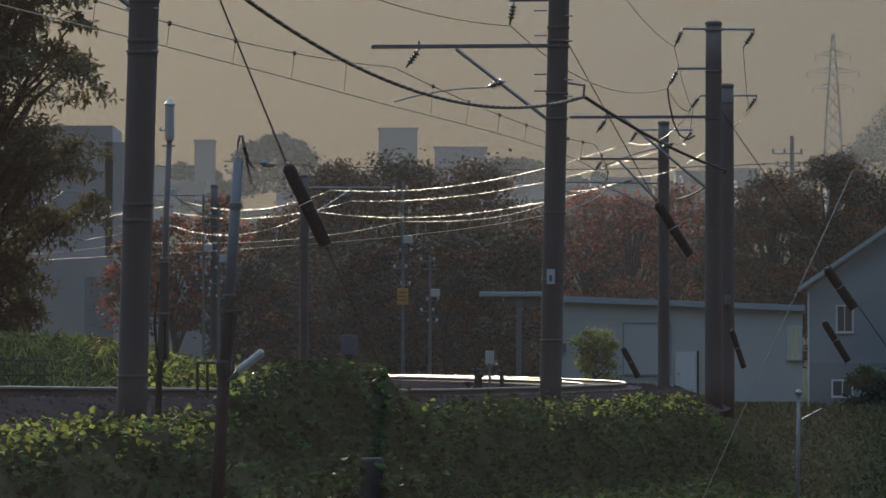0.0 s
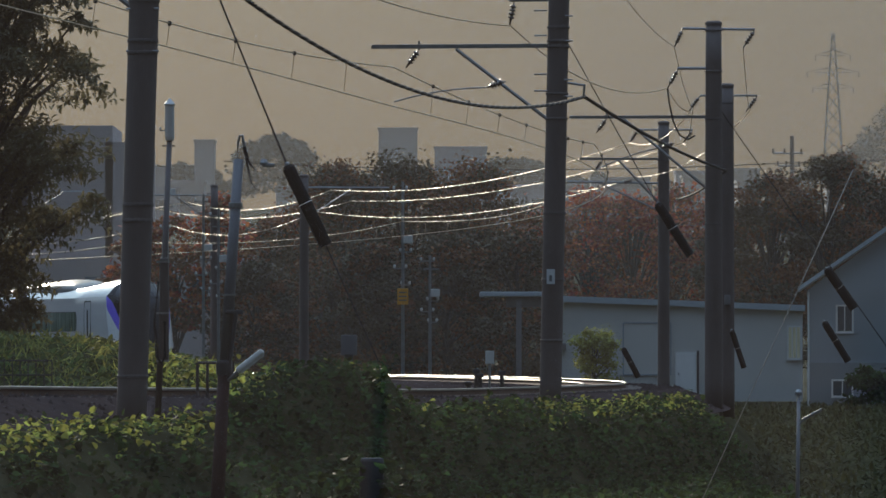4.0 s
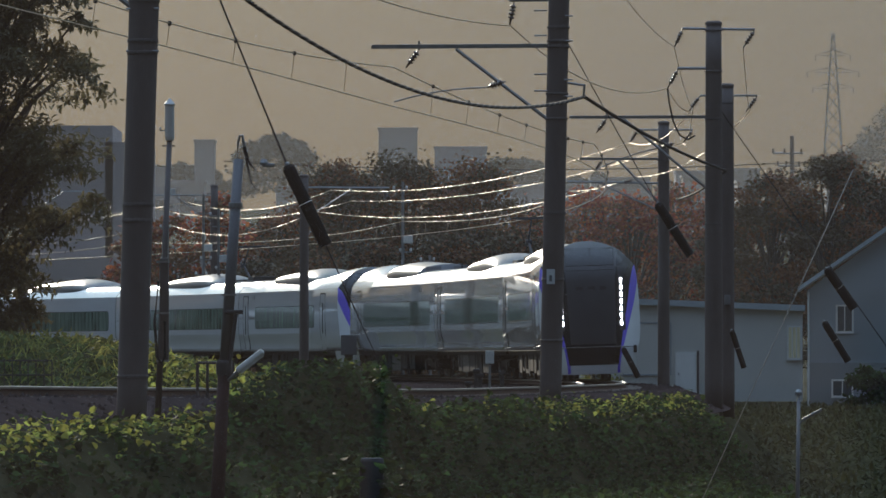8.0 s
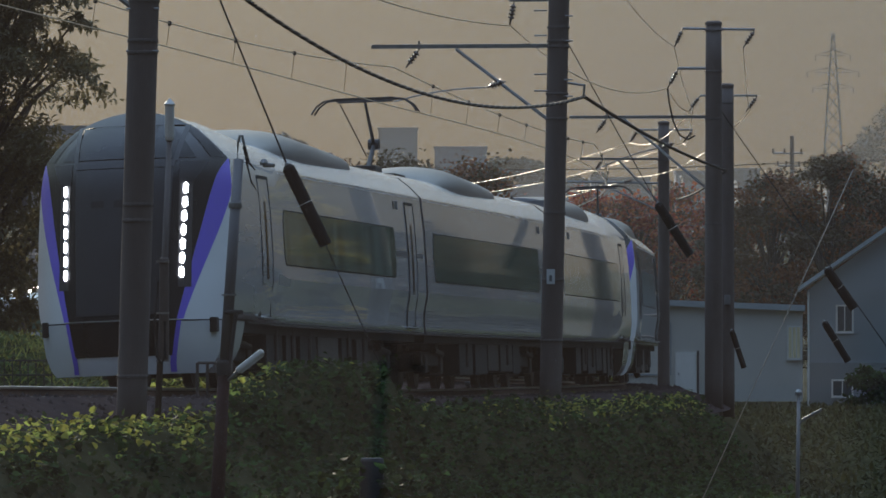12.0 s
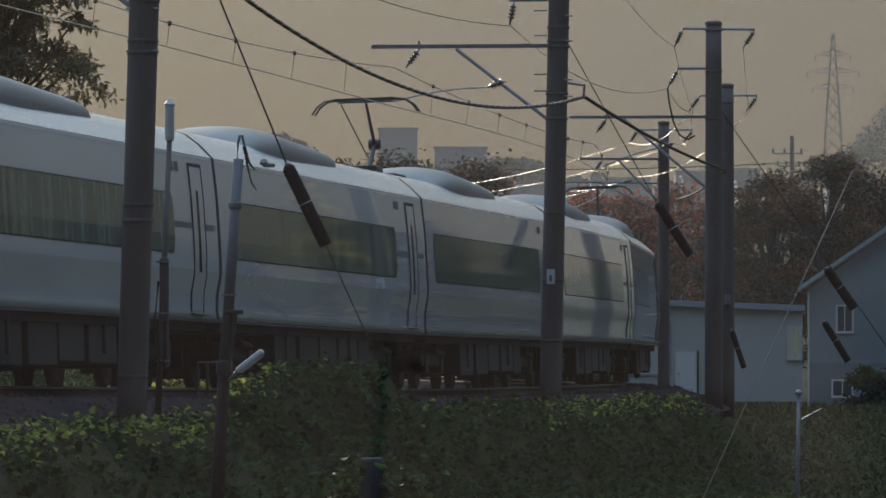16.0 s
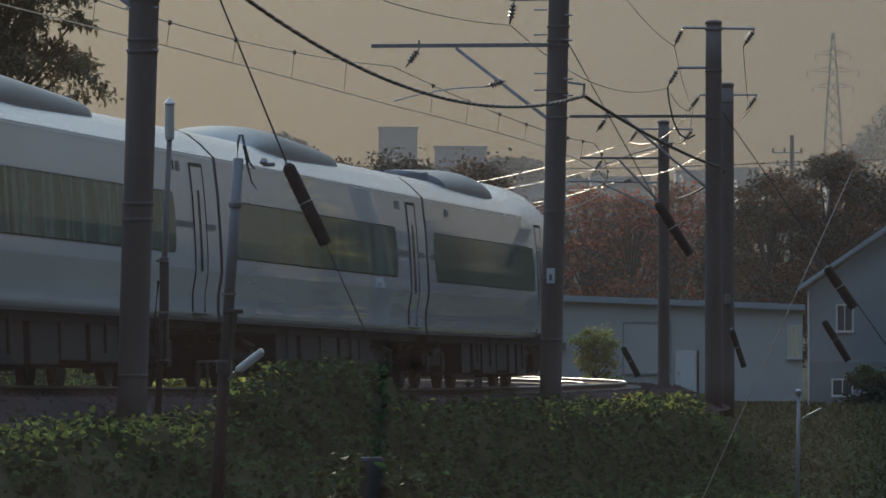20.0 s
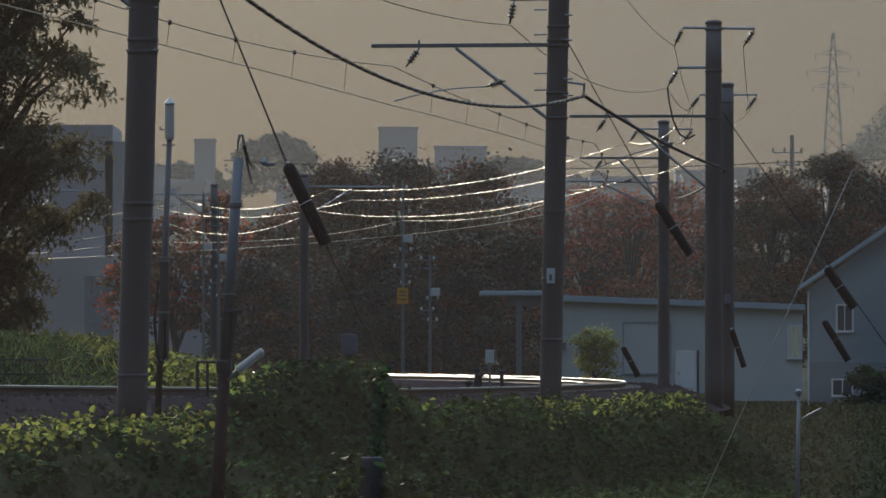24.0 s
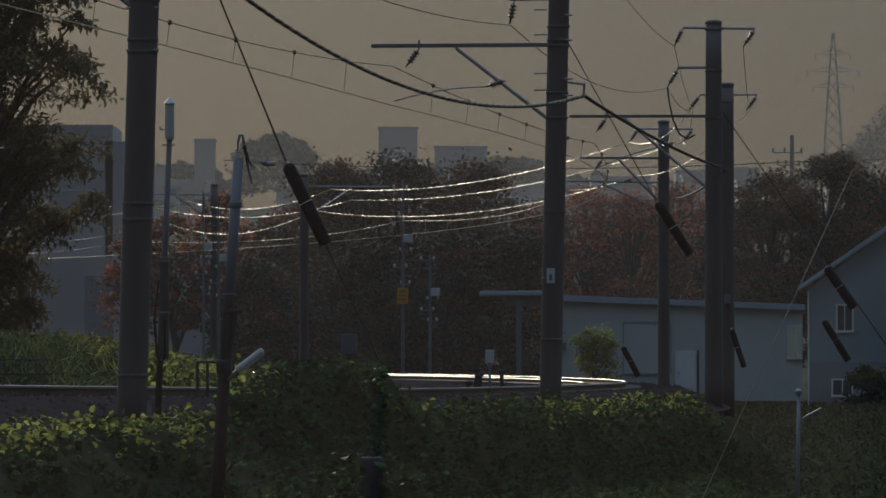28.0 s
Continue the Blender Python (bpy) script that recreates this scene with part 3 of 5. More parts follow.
# ---- train ----
CAR, SPEED = 20.5, 25.6
SECTION = [(1.405, 0.92), (1.385, 1.08), (1.395, 1.3), (1.44, 1.52), (1.46, 1.64), (1.455, 2.1), (1.435, 2.7), (1.41, 3.0), (1.385, 3.30),
           (1.19, 3.51), (1.0, 3.665), (0.80, 3.745), (0.4, 3.77), (0.0, 3.78)]
NOSE = [(1.36, 0.98), (1.41, 1.12), (1.45, 1.38), (1.46, 1.62), (1.46, 1.9), (1.46, 2.3), (1.45, 2.7), (1.42, 3.05), (1.38, 3.34),
        (1.17, 3.58), (0.93, 3.80), (0.62, 3.96), (0.30, 4.06), (0.0, 4.09)]


def ring_of(sec):
    return [(x, z) for x, z in sec] + [(-x, z) for x, z in reversed(sec[:-1])]


def side_x(h):
    return float(np.interp(h, [z for _, z in SECTION[:9]], [x for x, _ in SECTION[:9]]))


def nose_half(h):
    return float(np.interp(h, [0.18, 0.3, 0.5, 0.98] + [z for _, z in NOSE[1:]], [1.08, 1.2, 1.29, 1.36] + [x for x, _ in NOSE[1:]]))


def nose_y(x, h):
    """How far the front surface lies ahead of the car's middle."""
    a = min(1.0, abs(x) / 1.46)
    back = 1.15 * a ** 2.6 + 0.10 * a
    if h < 1.0:
        back += 0.25 * (1.0 - h) ** 2
    else:
        back += 0.20 * (h - 1.0) + 0.03 * (h - 1.0) ** 2
    if h > 3.0:
        back += 0.95 * (h - 3.0) ** 2
    return CAR / 2 + 0.25 - back


def front_patch(name, rows, material, parent, lift, label="", cols=10):
    """A skin over the front surface: rows of (height, x from, x to)."""
    bm = bmesh.new()
    grid = []
    for h, x0, x1 in rows:
        grid.append([bm.verts.new((x, nose_y(x, h) + lift, h + lift * 0.4)) for x in (x0 + (x1 - x0) * i / cols for i in range(cols + 1))])
    for a, b in zip(grid, grid[1:]):
        for i in range(cols):
            bm.faces.new((a[i], a[i + 1], b[i + 1], b[i]))
    return part(name, bm, material, parent, label, smooth=True)


def hrange(a, b, n):
    return [a + (b - a) * i / n for i in range(n + 1)]


def mask_half(h):
    return float(np.interp(h, [0.4, 0.5, 1.0, 1.6, 2.3, 2.8, 3.1, 3.3, 3.5], [0.70, 0.72, 0.80, 0.93, 1.08, 1.18, 1.25, 1.33, 1.45]))


def car_shell(e, nose):
    """Body shell with a flat far end; the front end is flat too, or drawn out into the nose."""
    ring = ring_of(SECTION)
    L = CAR / 2 - 0.09
    if nose:
        ys = [(-L, 0), (0.0, 0), (CAR / 2 - 6.2, 0), (CAR / 2 - 5.2, 0.25), (CAR / 2 - 4.2, 0.7), (CAR / 2 - 3.2, 1.0)]
    else:
        ys = [(-L, 0), (0.0, 0), (L, 0)]
    nring = ring_of(NOSE)
    verts, faces, k = [], [], len(ring)
    for j, (y, f) in enumerate(ys):
        for (x0, z0), (x1, z1) in zip(ring, nring):
            verts.append((x0 + (x1 - x0) * f, y, z0 + (z1 - z0) * f))
    if nose:
        for t in (0.35, 0.7, 1.0):
            for x, z in nring:
                yf = nose_y(x, z)
                verts.append((x, CAR / 2 - 3.2 + (yf - (CAR / 2 - 3.2)) * t, z))
    rows = len(verts) // k
    for j in range(rows - 1):
        for i in range(k - 1):
            faces.append((j * k + i, j * k + i + 1, (j + 1) * k + i + 1, (j + 1) * k + i))
        faces.append((j * k + k - 1, j * k, (j + 1) * k, (j + 1) * k + k - 1))
    raw("end_wall", verts[:k], [tuple(range(k - 1, -1, -1))], M_GREY, e)
    if not nose:
        raw("end_wall", verts[-k:], [tuple(range(k))], M_GREY, e)
    body = raw("body", verts, faces, M_BODY, e, smooth=True)
    body.data.materials.append(M_ROOF)
    for p in body.data.polygons:
        if p.center.z > 3.31:
            p.material_index = 1
        if abs(p.normal.y) > 0.9 or (1.5 < p.center.z < 1.62 and p.center.y < CAR / 2 - 5):
            p.use_smooth = False
    # a crisp crease where the wall turns into the roof shoulder
    co = body.data.vertices
    for edge in body.data.edges:
        a, b = (co[i].co for i in edge.vertices)
        if abs(a.z - 3.30) < 0.012 and abs(b.z - 3.30) < 0.012:
            edge.use_edge_sharp = True
    if nose:
        hs = hrange(0.98, 4.085, 30)
        front_patch("front_shell", [(h, -nose_half(h), nose_half(h)) for h in hs], M_BODY, e, 0.0, cols=20)
        front_patch("front_mask", [(h, -min(mask_half(h), nose_half(h) - 0.004), min(mask_half(h), nose_half(h) - 0.004)) for h in hrange(0.99, 4.08, 34)],
                    M_BLACKGLOSS, e, 0.012, "glossy black front mask", 20)
        front_patch("windscreen", [(h, -nose_half(h) * 0.80 + 0.1, nose_half(h) * 0.80 - 0.1) for h in hrange(3.35, 3.88, 6)], M_SCREEN, e, 0.024, "dark raked windscreen", 12)
        front_patch("skirt", [(h, -nose_half(h), nose_half(h)) for h in hrange(0.2, 0.96, 8)], M_BODY, e, 0.0, cols=20)
        front_patch("skirt_mask", [(h, -mask_half(h), mask_half(h)) for h in hrange(0.46, 0.965, 5)], M_BLACKGLOSS, e, 0.012, cols=12)
        for sg in (-1, 1):
            def outer(h):
                return min(mask_half(h) + 0.07 + 0.17 * smooth(0.6, 2.8, h), nose_half(h) - 0.003)
            front_patch("violet_stripe", [(h, sg * mask_half(h), sg * outer(h)) for h in hrange(0.99, 3.34, 18)], M_VIOLET, e, 0.009, "violet stripe", 4)
            front_patch("violet_foot", [(h, sg * (mask_half(h) - 0.02), sg * (mask_half(h) + 0.06)) for h in hrange(0.22, 0.965, 6)], M_VIOLET, e, 0.009, "violet stripe", 3)
            # side skirt behind the nose
            bm = bmesh.new()
            a = [bm.verts.new((sg * nose_half(h), nose_y(nose_half(h), h), h)) for h in hrange(0.2, 0.96, 6)]
            b = [bm.verts.new((sg * (nose_half(h) + 0.01), CAR / 2 - 2.5 + 0.9 * (0.96 - h) ** 2 * 1.4, h)) for h in hrange(0.2, 0.96, 6)]
            for i in range(6):
                bm.faces.new((a[i], a[i + 1], b[i + 1], b[i]))
            part("side_skirt", bm, M_BODY, e, smooth=True)
            # violet side return
            for i in range(7):
                h0 = 2.97 - i * 0.205
                x0 = sg * (0.895 - 0.006 * i)
                front_patch("headlight", [(h0, x0 - 0.012, x0 + 0.012), (h0 - 0.03, x0 - 0.030, x0 + 0.030), (h0 - 0.125, x0 - 0.030, x0 + 0.030), (h0 - 0.155, x0 - 0.012, x0 + 0.012)],
                            M_LED if e["lit"] else M_GREY, e, 0.036, "white light-emitting headlight", 2)
            front_patch("light_bed", [(h, sg * 0.81, sg * 0.98) for h in hrange(1.45, 3.05, 6)], M_DARKSTEEL, e, 0.018, cols=3)
            front_patch("cab_side_window", [(h, sg * (nose_half(h) * 0.86), sg * (nose_half(h) * 0.97)) for h in hrange(3.36, 3.8, 4)], M_SCREEN, e, 0.02, cols=2)
        # raised centre panel, brow and screen pillars
        front_patch("centre_panel", [(h, -0.66 - 0.03 * (h - 1), 0.66 + 0.03 * (h - 1)) for h in hrange(1.06, 3.2, 12)], M_PANEL, e, 0.026, "dark satin centre panel", 12)
        # brow's colour is lifted above the mask's black to suggest mirrored sky
        front_patch("brow", [(h, -nose_half(h) + 0.03, nose_half(h) - 0.03) for h in hrange(3.86, 4.07, 5)], M_BROW, e, 0.028, "glossy brow over the windscreen, greyed to suggest mirrored sky", 16)
        front_patch("sill_panel", [(h, -0.74, 0.74) for h in hrange(3.21, 3.33, 3)], M_BROW, e, 0.03, cols=10)
        for sg in (-1, 1):
            front_patch("pillar", [(h, sg * (0.70 + 0.12 * (h - 3.3)), sg * (0.77 + 0.12 * (h - 3.3))) for h in hrange(3.3, 3.86, 5)], M_BROW, e, 0.032, cols=2)
            front_patch("cheek", [(h, sg * 0.80, sg * (0.98 + 0.55 * (h - 2.98))) for h in hrange(3.0, 3.3, 5)], M_BROW, e, 0.02, "dark glossy cheek panel", 5)
        for x in (-0.35, 0.0, 0.35):
            front_patch("crew_sign", [(h, x - 0.10, x + 0.10) for h in (2.63, 2.73)], M_UNDERBOX, e, 0.034, cols=2)
    return body


def side_panel(name, y0, y1, h0, h1, sg, material, e, lift=0.006, label="", rows=4, bulge=0.0, ends=(True, True)):
    """A thin shell that follows the side wall between two heights."""
    bm = bmesh.new()
    a, b = [], []
    for h in hrange(h0, h1, rows):
        u = abs(2 * (h - h0) / (h1 - h0) - 1)
        c = bulge * (1 - u ** 2.2) - bulge * max(0.0, (u - 0.86) / 0.14) ** 2 * 0.6
        a.append(bm.verts.new((sg * (side_x(h) + lift), y0 - (c if ends[0] else 0), h)))
        b.append(bm.verts.new((sg * (side_x(h) + lift), y1 + (c if ends[1] else 0), h)))
    for i in range(rows):
        bm.faces.new((a[i], b[i], b[i + 1], a[i + 1]))
    return part(name, bm, material, e, label)


def side_ridge(name, y, w, h0, h1, sg, material, e, depth=0.035, rows=8):
    """A raised bead that follows the side wall upwards."""
    bm = bmesh.new()
    rings = []
    for h in hrange(h0, h1, rows):
        x = side_x(h)
        rings.append([bm.verts.new((sg * (x - 0.01), y - w / 2, h)), bm.verts.new((sg * (x + depth), y - w / 2, h)),
                      bm.verts.new((sg * (x + depth), y + w / 2, h)), bm.verts.new((sg * (x - 0.01), y + w / 2, h))])
    for a, b in zip(rings, rings[1:]):
        for i in range(4):
            bm.faces.new((a[i], a[(i + 1) % 4], b[(i + 1) % 4], b[i]))
    bm.faces.new(rings[0])
    bm.faces.new(rings[-1])
    return part(name, bm, material, e)


def wheel_bm():
    bm = bmesh.new()
    for sg in (-1, 1):
        lathe([(0.12, -0.02), (0.12, 0.07), (0.36, 0.05), (0.43, 0.06), (0.43, -0.05), (0.45, -0.07), (0.40, -0.08), (0.12, -0.06)], 20, (sg * 0.567, 0, 0), (sg, 0, 0), bm)
    tube([(-0.56, 0, 0), (0.56, 0, 0)], 0.07, 8, bm=bm)
    return bm


WHEEL_MESH = None


def build_car(kind, doors_rear=True, panto=False, short=False, flat_door=True):
    """One coach: local +y is the way it travels, z = 0 on the rails. kind: 'lead', 'mid' or 'trail'."""
    global WHEEL_MESH
    e = new("train_car")
    e["lit"] = 1 if kind == "lead" else 0
    nose = kind != "mid"
    car_shell(e, nose)
    L = CAR / 2 - 0.22
    for sg in (-1, 1):
        # long tinted window band in framed panes
        w0, w1 = (-0.8 if short else -L + (3.3 if flat_door else 0.9)), (L - (5.6 if flat_door else 4.3) if nose else L - 0.9)
        n = 4 if short else (6 if not nose else 5)
        side_panel("window_band", w0 - 0.03, w1 + 0.03, 1.845, 2.705, sg, M_SEAM, e, 0.004, rows=10, bulge=0.10)
        for i in range(n):
            a = w0 + (w1 - w0) * i / n + 0.003
            b = w0 + (w1 - w0) * (i + 1) / n - 0.003
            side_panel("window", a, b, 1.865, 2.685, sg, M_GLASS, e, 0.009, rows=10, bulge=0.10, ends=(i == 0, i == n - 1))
        side_panel("waist_line", -L + 0.1, w0 - 0.1, 2.23, 2.31, sg, M_GREY, e, 0.005, rows=1)
        dy = ([-L + 1.35] if flat_door else []) + ([L - (3.9 if flat_door else 3.2)] if nose else [])
        for y in dy:
            d = side_panel("door", y - 0.45, y + 0.45, 1.06, 3.14, sg, M_BODY, e, 0.010, "white plug door with a narrow window", 8)
            for q in (-0.47, 0.45):
                side_ridge("seam", y + q, 0.028, 1.04, 3.16, sg, M_SEAM, d, 0.018)
            side_panel("top_seam", y - 0.47, y + 0.485, 3.12, 3.17, sg, M_SEAM, d, 0.014, rows=1)
            side_panel("door_window", y - 0.08, y + 0.08, 1.62, 2.78, sg, M_SCREEN, d, 0.016)
            b = boxm((sg * (side_x(1.04) + 0.03), y, 1.02), (0.09, 0.95, 0.03), 0.01)
            part("step", b, M_STEEL, d)
        # small service panels and marks over the windows
        side_panel("marker_panel", -L + 2.55, -L + 2.85, 3.02, 3.16, sg, M_GREY, e, 0.006, rows=1)
        side_panel("marker_panel", -L + 2.98, -L + 3.1, 3.02, 3.16, sg, M_SEAM, e, 0.006, rows=1)
        side_panel("gutter", -L + 0.05, (L - 5.5 if nose else L - 0.05), 3.255, 3.275, sg, M_ROOF, e, 0.010, rows=1)
        side_panel("sill", -L + 0.02, (L - 2.4 if nose else L - 0.02), 0.925, 0.95, sg, M_SEAM, e, 0.004, rows=1)
    # gangway bellows at flat ends
    for y in ([-L - 0.11] if nose else [-L - 0.11, L + 0.11]):
        part("gangway", boxm((0, y, 2.15), (1.5, 0.24, 2.3), 0.06), M_SEAM, e)
    # roof: cooling unit with a faceted cover, small boxes
    def cover(y, w, l, h, nm="cooling_unit"):
        bm = bmesh.new()
        full = [(w / 2, -0.3)] + [(w / 2 * math.cos(math.pi * k / 14), h * math.sin(math.pi * k / 14) ** 0.9) for k in range(15)] + [(-w / 2, -0.3)]
        rr = []
        for q in (0, 0.02, 0.15, 0.3, 0.42, 0.52, 0.6, 0.68, 0.76, 0.84, 0.91, 0.96, 0.985, 1.0):
            # low blunt tail rising to a rounded head
            k = 0.70 + 0.30 * (q / 0.6) ** 0.85 if q < 0.6 else math.sqrt(max(0.0, 1 - ((q - 0.6) / 0.4) ** 2)) * 0.98 + 0.02
            rr.append([bm.verts.new((x * (0.75 + 0.25 * k), y - l / 2 + l * q, 3.58 + (0.05 + z) * (0.12 + 0.88 * k))) for x, z in full])
        for a, b in zip(rr, rr[1:]):
            for i in range(len(full) - 1):
                bm.faces.new((a[i], a[i + 1], b[i + 1], b[i]))
        bm.faces.new(rr[0])
        bm.faces.new(rr[-1])
        u = part(nm, bm, M_UNIT, e, "rounded pale roof cooling unit", smooth=True)
        part("plinth", boxm((0, y - l * 0.08, 3.64), (w - 0.35, l * 0.82, 0.22), 0.02), M_PLINTH, u, "grey plinth under the cover")
        for sg in (-1, 1):
            part("vent", boxm((sg * 0.5, y - l / 2 - 0.01, 3.60 + h * 0.5), (0.55, 0.04, 0.14), 0.01), M_GREY, u)
        return u
    cover(0.95 if not nose else -0.6, 2.3, 8.1, 0.50)
    part("antenna", lathe([(0.04, 3.68), (0.05, 3.88), (0.02, 3.98)], 8, (0.2, -6.6, 0)), M_DARKSTEEL, e)
    if panto:
        part("roof_box", boxm((0, 8.6, 3.80), (0.9, 0.9, 0.3), 0.05), M_UNDERBOX, e)
    if panto:
        pantograph(e, CAR / 2 - 3.6)
    # underframe
    # plain box added between the bogies to stop light showing through
    part("underfloor_light_block", boxm((0, 0, 0.62), (1.1, 9.6, 0.5), 0.03), M_UNDER, e)
    part("underframe", boxm((0, 0, 0.90), (2.6, 2 * L - 0.6, 0.22), 0.02), M_UNDER, e)
    rnd = random.Random(7 if nose else 3)
    y = -4.6
    while y < 4.2:
        l = rnd.uniform(0.8, 2.1)
        for sg in (-1, 1):
            d = rnd.uniform(0.52, 0.66)
            part("equipment_box", boxm((sg * 0.85, y + l / 2, 0.84 - d / 2), (0.85, l, d), 0.02), rnd.choice([M_UNDERBOX, M_UNDERBOX, M_UNDER, M_UNDER, M_UNDERLIGHT]), e)
            if rnd.random() < 0.5:
                part("pipe", tube([(sg * 1.3, y + l * 0.5, 0.86), (sg * 1.3, y + l * 0.5, 0.86 - d * 0.8)], 0.03, 6), M_UNDERLIGHT, e)
        y += l + rnd.uniform(0.12, 0.5)
    for by in (-6.9, 6.9):
        b = part("bogie", boxm((0, by, 0.48), (1.9, 2.9, 0.36), 0.06), M_UNDER, e)
        for sg in (-1, 1):
            part("side_frame", boxm((sg * 0.98, by, 0.52), (0.16, 3.0, 0.26), 0.05), M_UNDER, b)
            part("air_spring", lathe([(0.24, 0.62), (0.28, 0.7), (0.28, 0.78), (0.24, 0.86)], 12, (sg * 0.9, by, 0)), M_SEAM, b)
            part("damper", tube([(sg * 1.12, by - 0.9, 0.6), (sg * 1.12, by + 0.2, 0.68)], 0.05, 8), M_UNDERBOX, b)
            for wy in (-1.05, 1.05):
                part("axle_box", boxm((sg * 0.98, by + wy, 0.43), (0.24, 0.36, 0.34), 0.05), M_UNDERBOX, b)
        for wy in (-1.05, 1.05):
            if WHEEL_MESH is None:
                WHEEL_MESH = mesh_of("wheelset", wheel_bm(), M_WHEEL)
            wob = new("wheelset", WHEEL_MESH)
            wob.parent = e
            wob.location = (0, by + wy, 0.43)
    return e


def pantograph(e, y):
    p = part("pantograph", boxm((0, y, 3.80), (1.1, 1.5, 0.10), 0.02), M_DARKSTEEL, e, "raised single-arm pantograph")
    for sx in (-0.45, 0.45):
        for sy in (-0.55, 0.55):
            part("foot_insulator", lathe([(0.05, 3.66), (0.08, 3.69), (0.05, 3.71), (0.08, 3.74), (0.05, 3.77)], 8, (sx, y + sy, 0)), M_PORC, p)
    knee = (0, y - 0.75, 4.42)
    head = (0, y + 0.2, 5.14)
    part("lower_arm", tube([(0, y + 0.35, 3.85), knee], 0.055, 8, 0.04), M_DARKSTEEL, p)
    part("knee", lathe([(0.10, -0.1), (0.10, 0.1)], 10, (0, y - 0.75, 4.42), (1, 0, 0)), M_DARKSTEEL, p)
    part("upper_arm", tube([knee, head], 0.035, 8, 0.025), M_DARKSTEEL, p)
    part("guide_rod", tube([(0.1, y - 0.5, 4.2), (0.45, y + 0.2, 5.12)], 0.012, 6), M_DARKSTEEL, p)
    for sy in (0.02, 0.38):
        part("contact_strip", boxm((0, y + sy, 5.2), (1.1, 0.05, 0.05), 0.01), M_DARKSTEEL, p)
        for sg in (-1, 1):
            part("horn", tube([(sg * 0.55, y + sy, 5.2), (sg * 0.72, y + sy, 5.18), (sg * 0.86, y + sy, 5.08), (sg * 0.95, y + sy, 4.95)], 0.018, 6), M_DARKSTEEL, p)
    part("crossbar", tube([(-0.5, y + 0.2, 5.16), (0.5, y + 0.2, 5.16)], 0.02, 6), M_DARKSTEEL, p)


TRAIN = []


def build_train():
    lead = build_car("lead")
    mid = build_car("mid")
    mid_p = build_car("mid", panto=True)
    trail = build_car("trail")
    mid_s = build_car("mid", short=True)
    back = build_car("trail", flat_door=False)
    used = set()
    plan = ["lead", "mid_p", "trail_back", "trail", "mid_p", "mid", "mid_p", "mid", "mid_s", "mid_p", "mid", "trail_back"]
    src = {"lead": lead, "mid": mid, "mid_p": mid_p, "trail": trail, "mid_s": mid_s, "trail_back": back}
    for i, nm in enumerate(plan):
        o = src[nm]
        c = o if o.name not in used else copy_thing(o, Matrix.Identity(4))
        used.add(o.name)
        lab = {"lead": "white express train leading car with black front mask and violet stripes",
               "mid": "white express train middle car with long tinted windows",
               "mid_p": "white express train car with a raised pantograph",
               "mid_s": "white express train car with a short window row and blank wall",
               "trail": "white express train cab car coupled inside the train",
               "trail_back": "white express train cab car at a set's end"}[nm]
        tagged(c, lab, "train car", "cars of the express train")
        TRAIN.append((c, nm == "trail_back"))


def car_pose(s, turned):
    a, b = line(s - 6.9, 0, rise(s - 6.9)), line(s + 6.9, 0, rise(s + 6.9))
    d = (b - a).normalized()
    right = Vector((d.y, -d.x, 0)).normalized()
    k = CANT
    up = (Vector((0, 0, 1)) + right * k).normalized()
    right = d.cross(up).normalized()
    up = right.cross(d)
    if turned:
        d, right = -d, -right
    m = Matrix((right, d, up)).transposed().to_4x4()
    m.translation = (a + b) / 2
    return m


def motions():
    for i, (c, turned) in enumerate(TRAIN):
        rows = []
        for k in range(57):
            t = k * 0.5
            s = SPEED * (t - 12.0) + 20.5 / 2 - CAR * i
            rows.append((t, car_pose(max(-590, min(505, s)), turned)))
        walk(c, rows)


